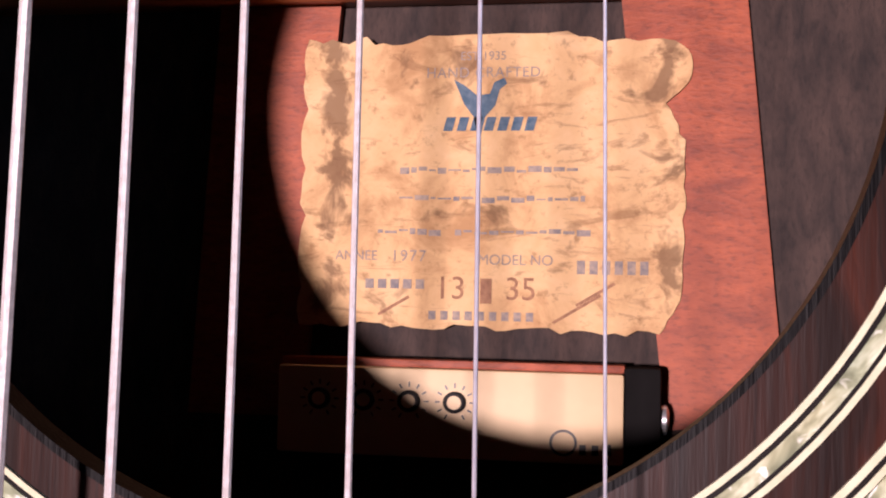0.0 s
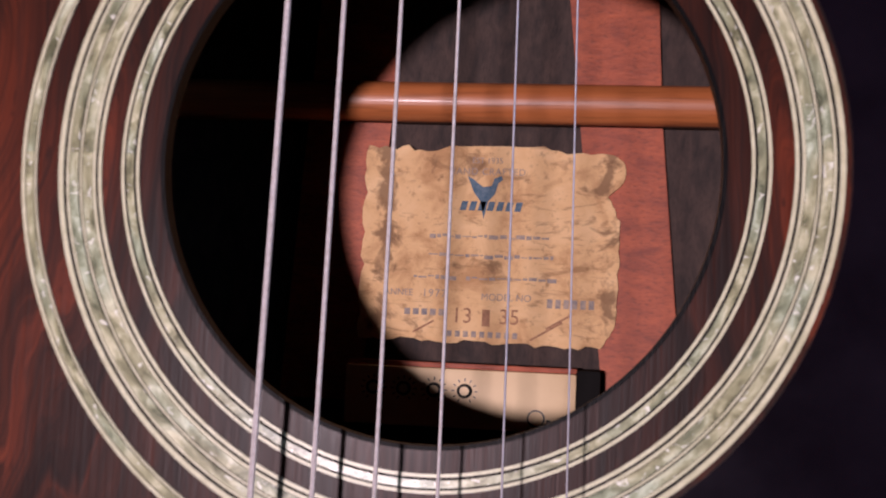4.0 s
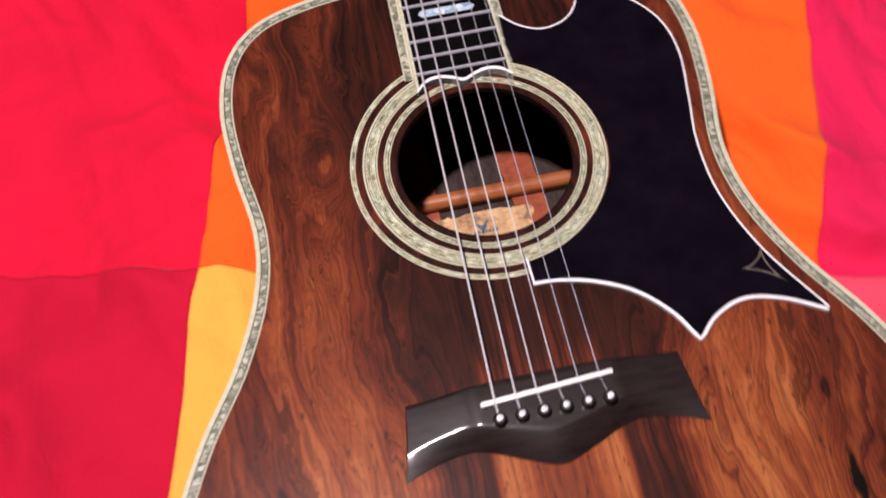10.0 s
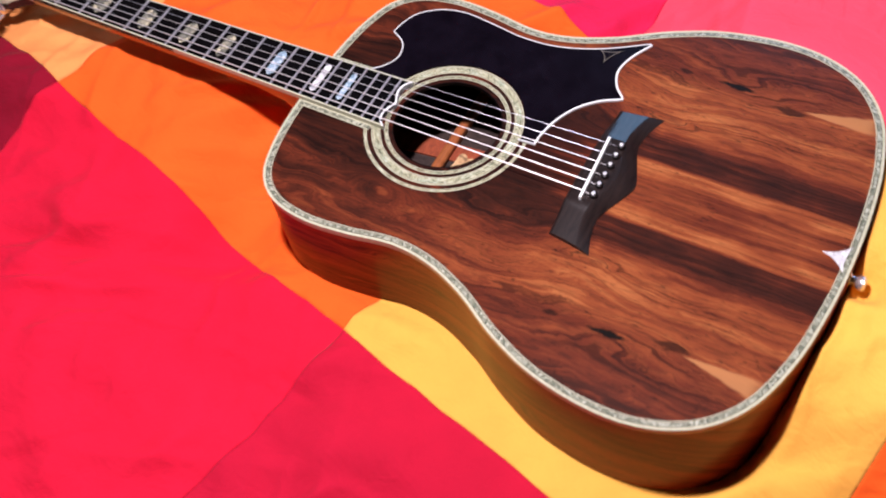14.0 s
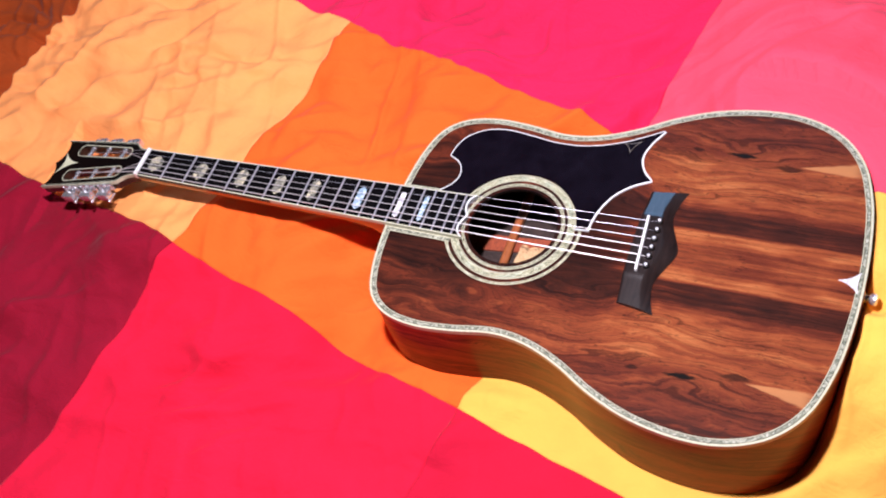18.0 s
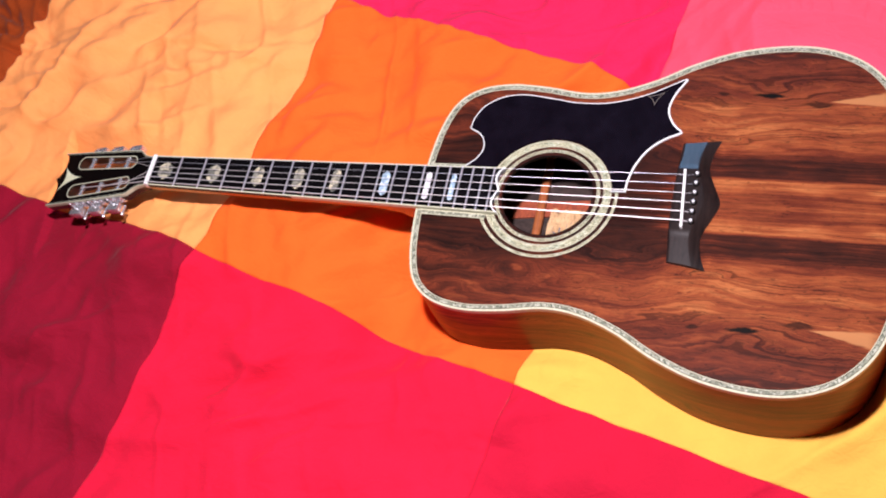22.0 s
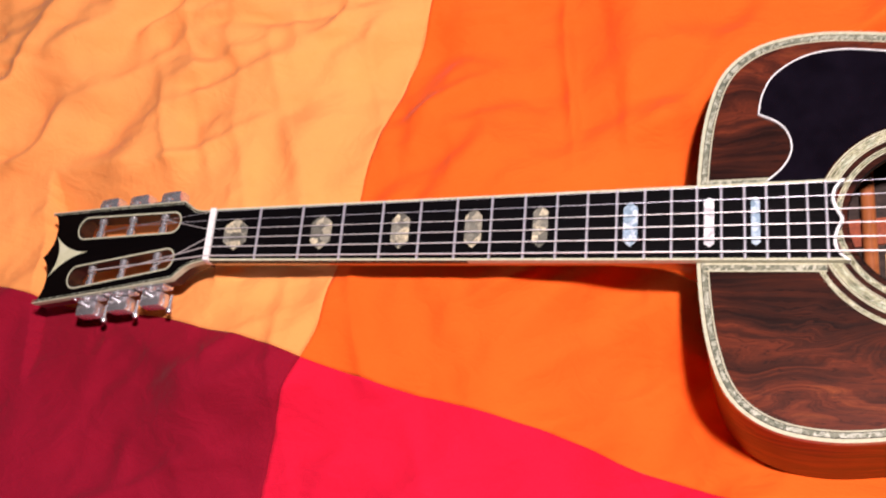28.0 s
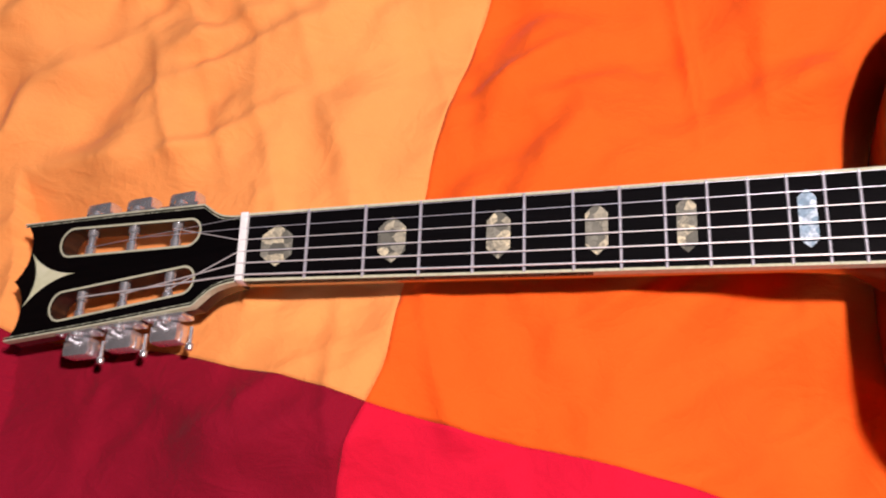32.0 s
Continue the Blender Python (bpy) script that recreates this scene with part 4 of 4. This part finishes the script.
build_label()


def build_box():
    """The small electronics box with two trim knobs."""
    x0, x1, y0, y1 = -0.0240, 0.0252, -0.5560, -0.5430
    zt = INZ + 0.010
    b = part("preamp_box", box(x0, x1, y0, y1, INZ, zt, 0.0006), M_BOX, guitar, "small champagne-coloured metal electronics box", m=ON_BOX)
    part("end_cap", box(x1 - 0.0002, x1 + 0.0050, y0 + 0.0004, y1 + 0.0010, INZ, zt - 0.001, 0.0008), M_CAP, b, "black plastic end cap")
    part("end_screw", lathe([(0.0022, 0.0), (0.0022, 0.0008), (0.0012, 0.0012), (0.0, 0.0012)], 14, m=pose(x1 + 0.0049, (y0 + y1) / 2, zt - 0.0045, 0, 90, 0)), M_CHROME, b)
    part("top_lip", box(x0, x1, y1, y1 + 0.0012, INZ, zt - 0.002, 0.0003), M_STRIP, b)
    for kx in (0.0018, -0.0047, -0.0112, -0.0177):
        ky = -0.5478
        part("knob", lathe([(0.0016, 0.0), (0.0016, 0.0006), (0.0013, 0.0008), (0.0, 0.0008)], 18, m=pose(kx, ky, zt)), M_BLACK, b, "dark slotted trim knob")
        part("knob_slot", lathe([(0.0010, 0.0), (0.0010, 0.00004), (0.0, 0.00004)], 18, m=pose(kx, ky, zt + 0.0008)), M_BOX, b)
        for i in range(11):
            a = radians(-60 + 300 * i / 10)
            part("tick", box(-0.00012, 0.00012, 0.0021, 0.0028, zt, zt + 0.0001), M_BLACK, b, m=pose(kx, ky, 0, 0, 0, math.degrees(a) - 90))
    # maker's mark as plain shapes
    o = circle(0.0170, -0.5530, 0.0019, 28)
    part("mark", band(o, inset(o, 0.00035), zt, zt + 0.0001), M_BLACK, b)
    for i, h in enumerate((0.0014, 0.0014, 0.0016)):
        part("mark", box(0.0192 + i * 0.0017, 0.0201 + i * 0.0017, -0.5546, -0.5546 + h, zt, zt + 0.0001), M_BLACK, b)


build_box()

# bridge
def build_bridge():
    top_line = spline([(-0.0820, -0.6520), (-0.060, -0.6512), (-0.040, -0.6495), (0.0, -0.6485), (0.040, -0.6495), (0.060, -0.6510), (0.0820, -0.6515)], 16)
    low_line = spline([(-0.0820, -0.6930), (-0.0630, -0.6862), (-0.0450, -0.6835), (-0.0320, -0.6870), (-0.0160, -0.6940), (0.0, -0.6992), (0.0160, -0.6940), (0.0320, -0.6870), (0.0450, -0.6835), (0.0630, -0.6862), (0.0820, -0.6930)], 12)

    def at(line, x):
        for a, b in zip(line, line[1:]):
            if a.x <= x <= b.x:
                return a.y + (b.y - a.y) * (x - a.x) / (b.x - a.x)
        return line[0].y if x < 0 else line[-1].y

    def crest(x):
        a = abs(x)
        u = max(0.0, a - 0.0375)
        return 0.0086 - 0.0006 * min(1, u / 0.006) - 0.0056 * max(0, u - 0.002) / 0.0415

    bm = bmesh.new()
    across = ((0.0, 0.0), (0.0, 0.55), (0.02, 0.84), (0.06, 0.97), (0.10, 1.0), (0.38, 1.0), (0.62, 1.0), (0.66, 0.99), (0.69, 0.95), (0.86, 0.52), (1.0, 0.14), (1.0, 0.0))
    cols = []
    for i in range(73):
        u = -1 + 2 * i / 72
        col = []
        for v, h in across:
            xv = (0.0740 + 0.0066 * v ** 1.7) * u
            y = at(top_line, xv) * (1 - v) + at(low_line, xv) * v
            col.append(bm.verts.new((xv, y, 0.0001 + h * crest(xv))))
        cols.append(col)
    for a, b in zip(cols, cols[1:]):
        for k in range(len(across) - 1):
            bm.faces.new((a[k], a[k + 1], b[k + 1], b[k]))
        bm.faces.new((a[-1], a[0], b[0], b[-1]))
    bm.faces.new(cols[0])
    bm.faces.new(cols[-1][::-1])
    bridge = part("bridge", bm, M_BRIDGE, guitar, "dark carved ebony bridge with flared wings", smooth=24)
    ang = math.degrees(math.atan2(0.0043, 0.0713))
    part("saddle", box(-0.0358, 0.0358, -0.0014, 0.0014, 0.0, 0.0126, 0.0007), M_BONE, bridge, "white bone saddle", m=pose(0, -0.6612, 0, 0, 0, ang))
    for k in range(6):
        x = 0.0017 + (k - 2.5) * 0.0117
        y = -0.6725
        p = part("bridge_pin", lathe([(0.0024, 0.0), (0.0027, 0.0008), (0.0036, 0.0014), (0.0037, 0.0028), (0.0030, 0.0042), (0.0016, 0.0049), (0.0, 0.0050)], 16, m=pose(x, y, 0.0085)), M_BLACK, bridge, "black bridge pin")
        part("pin_dot", lathe([(0.0019, 0.0), (0.0017, 0.0005), (0.0, 0.0009)], 12, m=pose(x, y, 0.0085 + 0.0045)), M_INLAY_W, p, "white shell dot")


build_bridge()

# neck, fingerboard and headstock
SCALE_LEN = 0.648
ZF = 0.0068


def fret_y(n):
    return -SCALE_LEN * (1 - 2 ** (-n / 12))


def board_half(y):
    return 0.0215 + 0.0178 * (-y)


def board_end():
    pts = [(-0.0296, -0.4575), (-0.0232, -0.4512), (-0.0150, -0.4494), (-0.0070, -0.4515), (0.0, -0.4545), (0.0070, -0.4515), (0.0150, -0.4494), (0.0232, -0.4512), (0.0296, -0.4565)]
    return spline(pts, 4)


end = board_end()
plan = ccw([Vector((-board_half(0), 0.0)), Vector((-board_half(-0.2), -0.2)), *end, Vector((board_half(-0.2), -0.2)), Vector((board_half(0), 0.0))])
fboard = part("fingerboard", slab([plan], 0.0005, ZF - 0.0010), M_EBONY, guitar, "black ebony fingerboard")
for s in (-1, 1):
    o = [Vector((s * board_half(y), y)) for y in (0.0, -0.2, -0.4570)]
    i_ = [Vector((s * (board_half(y) - 0.0016), y)) for y in (0.0, -0.2, -0.4545)]
    part("board_binding", band(o, i_, 0.0004, ZF - 0.0006, closed=False), M_CREAM, fboard, "cream edge binding")
part("end_binding", band(end, [p + Vector((0, 0.0021)) for p in end], 0.0004, ZF - 0.0005, closed=False), M_WHITE, fboard, "white bracket-shaped end binding")
for n in range(1, 21):
    y = fret_y(n)
    w = board_half(y) - 0.0008
    bm = bmesh.new()
    prof = [(-0.0010, ZF - 0.0012), (-0.0008, ZF - 0.0002), (-0.0004, ZF + 0.0002), (0.0004, ZF + 0.0002), (0.0008, ZF - 0.0002), (0.0010, ZF - 0.0012)]
    a = [bm.verts.new((-w, y + p, z)) for p, z in prof]
    b = [bm.verts.new((w, y + p, z)) for p, z in prof]
    for k in range(6):
        bm.faces.new((a[k], a[(k + 1) % 6], b[(k + 1) % 6], b[k]))
    bm.faces.new(a)
    bm.faces.new(b[::-1])
    part("fret", bm, M_FRET, fboard)
INLAYS = ((1, 0.0190, 0.0260, M_INLAY), (3, 0.0162, 0.0285, M_INLAY), (5, 0.0135, 0.0300, M_INLAY), (7, 0.0125, 0.0310, M_INLAY), (9, 0.0108, 0.0330, M_INLAY), (12, 0.0098, 0.0340, M_INLAY_B), (15, 0.0068, 0.0370, M_INLAY_W), (17, 0.0058, 0.0360, M_INLAY_B))
for n, ly, lx, m in INLAYS:
    y = (fret_y(n) + fret_y(n - 1)) / 2
    a, b = ly / 2, lx / 2
    tip = min(0.007, a * 1.0) if n < 15 else 0.0025
    hexa = [Vector(p) for p in ((b, y), (b - tip * 0.55, y + a * 0.62), (b - tip, y + a), (-b + tip, y + a), (-b + tip * 0.55, y + a * 0.62), (-b, y), (-b + tip * 0.55, y - a * 0.62), (-b + tip, y - a), (b - tip, y - a), (b - tip * 0.55, y - a * 0.62))]
    part("inlay", slab([ccw(hexa)], ZF - 0.0012, ZF - 0.00085), m, fboard, "shell block inlay", smooth=0)
# shell strips beside the board over the body
for s in (-1, 1):
    ys = (-0.3640, -0.4430)
    o = [Vector((s * (board_half(y) + 0.0052), y)) for y in ys]
    i_ = [Vector((s * (board_half(y) + 0.0012), y)) for y in ys]
    part("board_trim", band(o, i_, 0.0, 0.0006, closed=False), M_PEARL, guitar, "abalone strip beside the fingerboard")
    part("board_trim_line", band(i_, [Vector((p.x - s * 0.0012, p.y)) for p in i_], 0.0, 0.0006, closed=False), M_CREAM, guitar)
    part("board_trim_line", band([Vector((p.x + s * 0.0008, p.y)) for p in o], o, 0.0, 0.0006, closed=False), M_CREAM, guitar)


def build_neck():
    bm = bmesh.new()
    rings = []
    secs = ((0.012, 0.0205, 0.019), (0.0, 0.0212, 0.0195), (-0.10, 0.0228, 0.0200), (-0.22, 0.0250, 0.0212), (-0.30, 0.0262, 0.0225), (-0.335, 0.0268, 0.036), (-0.352, 0.0262, 0.070), (-0.3605, 0.0255, 0.088))
    for y, w, d in secs:
        r = []
        for k in range(15):
            a = math.pi * k / 14
            r.append(bm.verts.new((w * math.cos(a), y, 0.0004 - d * math.sin(a) ** 0.8)))
        rings.append(r)
    for a, b in zip(rings, rings[1:]):
        for k in range(14):
            bm.faces.new((a[k], a[k + 1], b[k + 1], b[k]))
        bm.faces.new((a[14], a[0], b[0], b[14]))
    bm.faces.new(rings[0])
    bm.faces.new(rings[-1][::-1])
    part("neck", bm, M_NECK, guitar, "polished mahogany neck with heel")


build_neck()
part("nut", box(-0.0216, 0.0216, 0.0002, 0.0050, -0.002, ZF + 0.0014, 0.0008), M_BONE, guitar, "white bone nut")

TILT = -14.6
HEAD = pose(0, 0.0045, ZF - 0.0022, TILT, 0, -1.2)
HM = HEAD.copy()


def build_headstock():
    half = [(0.0212, 0.0), (0.0222, 0.010), (0.0250, 0.0190), (0.0330, 0.0305)]
    side = spline(half, 5)
    edge = [Vector((p.x, p.y)) for p in side] + [Vector((0.0372, 0.100)), Vector((0.0408, 0.1770))]
    crown = spline([(0.0408, 0.1770), (0.0300, 0.1700), (0.0160, 0.1690), (0.0070, 0.1725), (0.0, 0.1790)], 5)[1:]
    rhalf = edge + crown
    loop = ccw(rhalf + [Vector((-p.x, p.y)) for p in rhalf[-2::-1]])

    def slot(s):
        c0, c1 = Vector((s * 0.0155, 0.0400)), Vector((s * 0.0215, 0.1330))
        d = (c1 - c0).normalized()
        a0 = math.degrees(math.atan2(d.y, d.x))
        r0, r1 = 0.0080, 0.0088
        return ccw(arc(c1.x, c1.y, r1, a0 - 90, a0 + 90, 14) + arc(c0.x, c0.y, r0, a0 + 90, a0 + 270, 14))

    slots = [slot(1), slot(-1)]
    th = 0.0150
    head = part("headstock", slab([inset(loop, 0.0012)] + [s[::-1] for s in slots], -th, -0.0010), M_HEAD, guitar, "slotted headstock faced in black ebony", m=HEAD)
    part("head_veneer", slab([inset(loop, 0.0012)] + [s[::-1] for s in slots], -0.0010, 0.0), M_EBONY, head, "black ebony veneer")
    def side_band(s, d0, d1, z0, z1):
        lines = []
        for d in (d0, d1):
            lines.append([Vector((s * (p.x - d), p.y)) for p in edge])
        return band(*lines, z0, z1, closed=False)

    for s in (1, -1):
        part("head_binding", side_band(s, 0.0, 0.0011, -0.0050, 0.0003), M_CREAM, head, "cream edge binding")
        part("head_line", side_band(s, 0.0021, 0.0028, -0.0004, 0.0003), M_PEARL, head, "thin shell line inside the binding")
    for s in slots:
        part("slot_binding", band(inset(s, -0.0015), inset(s, -0.0001), -0.0008, 0.0003), M_CREAM, head, "cream slot edging")
    part("head_emblem", slab([star([(0.0180, 0.1660), (-0.0180, 0.1660), (0.0, 0.1265)], (0.0, 0.1500), 0.15)], -0.0004, 0.0003), M_STAR, head, "pale three-pointed shell inlay")
    return head


head = build_headstock()
POST_S = (0.0525, 0.0870, 0.1205)


def build_tuner(s, k):
    y = POST_S[k]
    cx = s * (0.0155 + 0.0060 * (y - 0.040) / 0.093)
    t = part("tuning_machine", box(-0.0012, 0.0012, -0.015, 0.015, -0.013, -0.0015, 0.0004), M_CHROME, guitar, "chrome tuning machine", m=HEAD @ pose(s * (0.0355 + 0.04 * (y - 0.05)), y, 0))
    base = s * (0.0355 + 0.04 * (y - 0.05))
    z = -0.0040
    # roller across the slot
    prof = [(0.0034, 0.0), (0.0034, 0.0035), (0.0024, 0.0045), (0.0024, 0.0100), (0.0034, 0.0110), (0.0034, 0.0165), (0.0, 0.0165)]
    part("roller", lathe(prof, 14), M_CHROME, t, m=pose(cx - base + s * 0.0083, 0, z, 0, -90 * s, 0))
    part("gear", lathe([(0.0, 0.0), (0.0042, 0.0), (0.0042, 0.002), (0.0020, 0.0024), (0.0020, 0.0034), (0.0, 0.0034)], 16), M_CHROME, t, m=pose(s * 0.0012, 0.0, z, 0, 90 * s, 0))
    part("worm_shaft", lathe([(0.0017, 0.0), (0.0017, 0.012), (0.0024, 0.013), (0.0024, 0.015), (0.0, 0.015)], 12), M_CHROME, t, m=pose(s * 0.0040, 0.0055, -0.003, 180, 0, 0))
    for dy in (-0.012, 0.012):
        part("screw", lathe([(0.0015, 0.0), (0.0014, 0.0006), (0.0, 0.0009)], 10), M_CHROME, t, m=pose(s * 0.0012, dy, z, 0, 90 * s, 0))
    bm = box(-0.0062, 0.0062, -0.0105, 0.0105, -0.0120, 0.0, 0.0030)
    part("button", bm, M_CHROME, t, "chrome-plated flat button", m=pose(s * 0.0075, 0.0040, -0.0085, 0, 0, 0))
    if s < 0:
        part("worm_lever", lathe([(0.0013, 0.0), (0.0013, 0.010), (0.0022, 0.0105), (0.0026, 0.0125), (0.0018, 0.0145), (0.0, 0.0148)], 12), M_CHROME, t, m=pose(s * 0.0030, -0.0105, -0.0175, 0, 90 * s, 0))
    return t


for s in (1, -1):
    for k in range(3):
        build_tuner(s, k)

# strings
RADII = (0.00058, 0.00047, 0.00038, 0.00030, 0.00020, 0.00016)
for k in range(6):
    xn, xs_ = (k - 2.5) * 0.0073, (k - 2.5) * 0.0113
    ysad = -0.6612 + xs_ * 0.0603
    s = -1 if k < 3 else 1
    post = (POST_S[2], POST_S[1], POST_S[0], POST_S[0], POST_S[1], POST_S[2])[k]
    px = s * (0.0155 + 0.0060 * (post - 0.040) / 0.093) + s * (0.004 - 0.004 * (2 - (k if k < 3 else 5 - k)))
    tie = HM @ Vector((px, post, -0.0012))
    pinx = 0.0017 + (k - 2.5) * 0.0117
    pts = [tie, Vector((xn, 0.0040, ZF + 0.0012)), Vector((xn, 0.0006, ZF + 0.0014)), Vector((xs_, ysad + 0.0005, 0.0128)), Vector((xs_, ysad - 0.0012, 0.0122)), Vector((pinx, -0.6703, 0.0092))]
    part("string", tube(pts, RADII[k], 8), M_WOUND if k < 4 else M_STEEL, guitar, "wound bronze string" if k < 4 else "plain steel string")
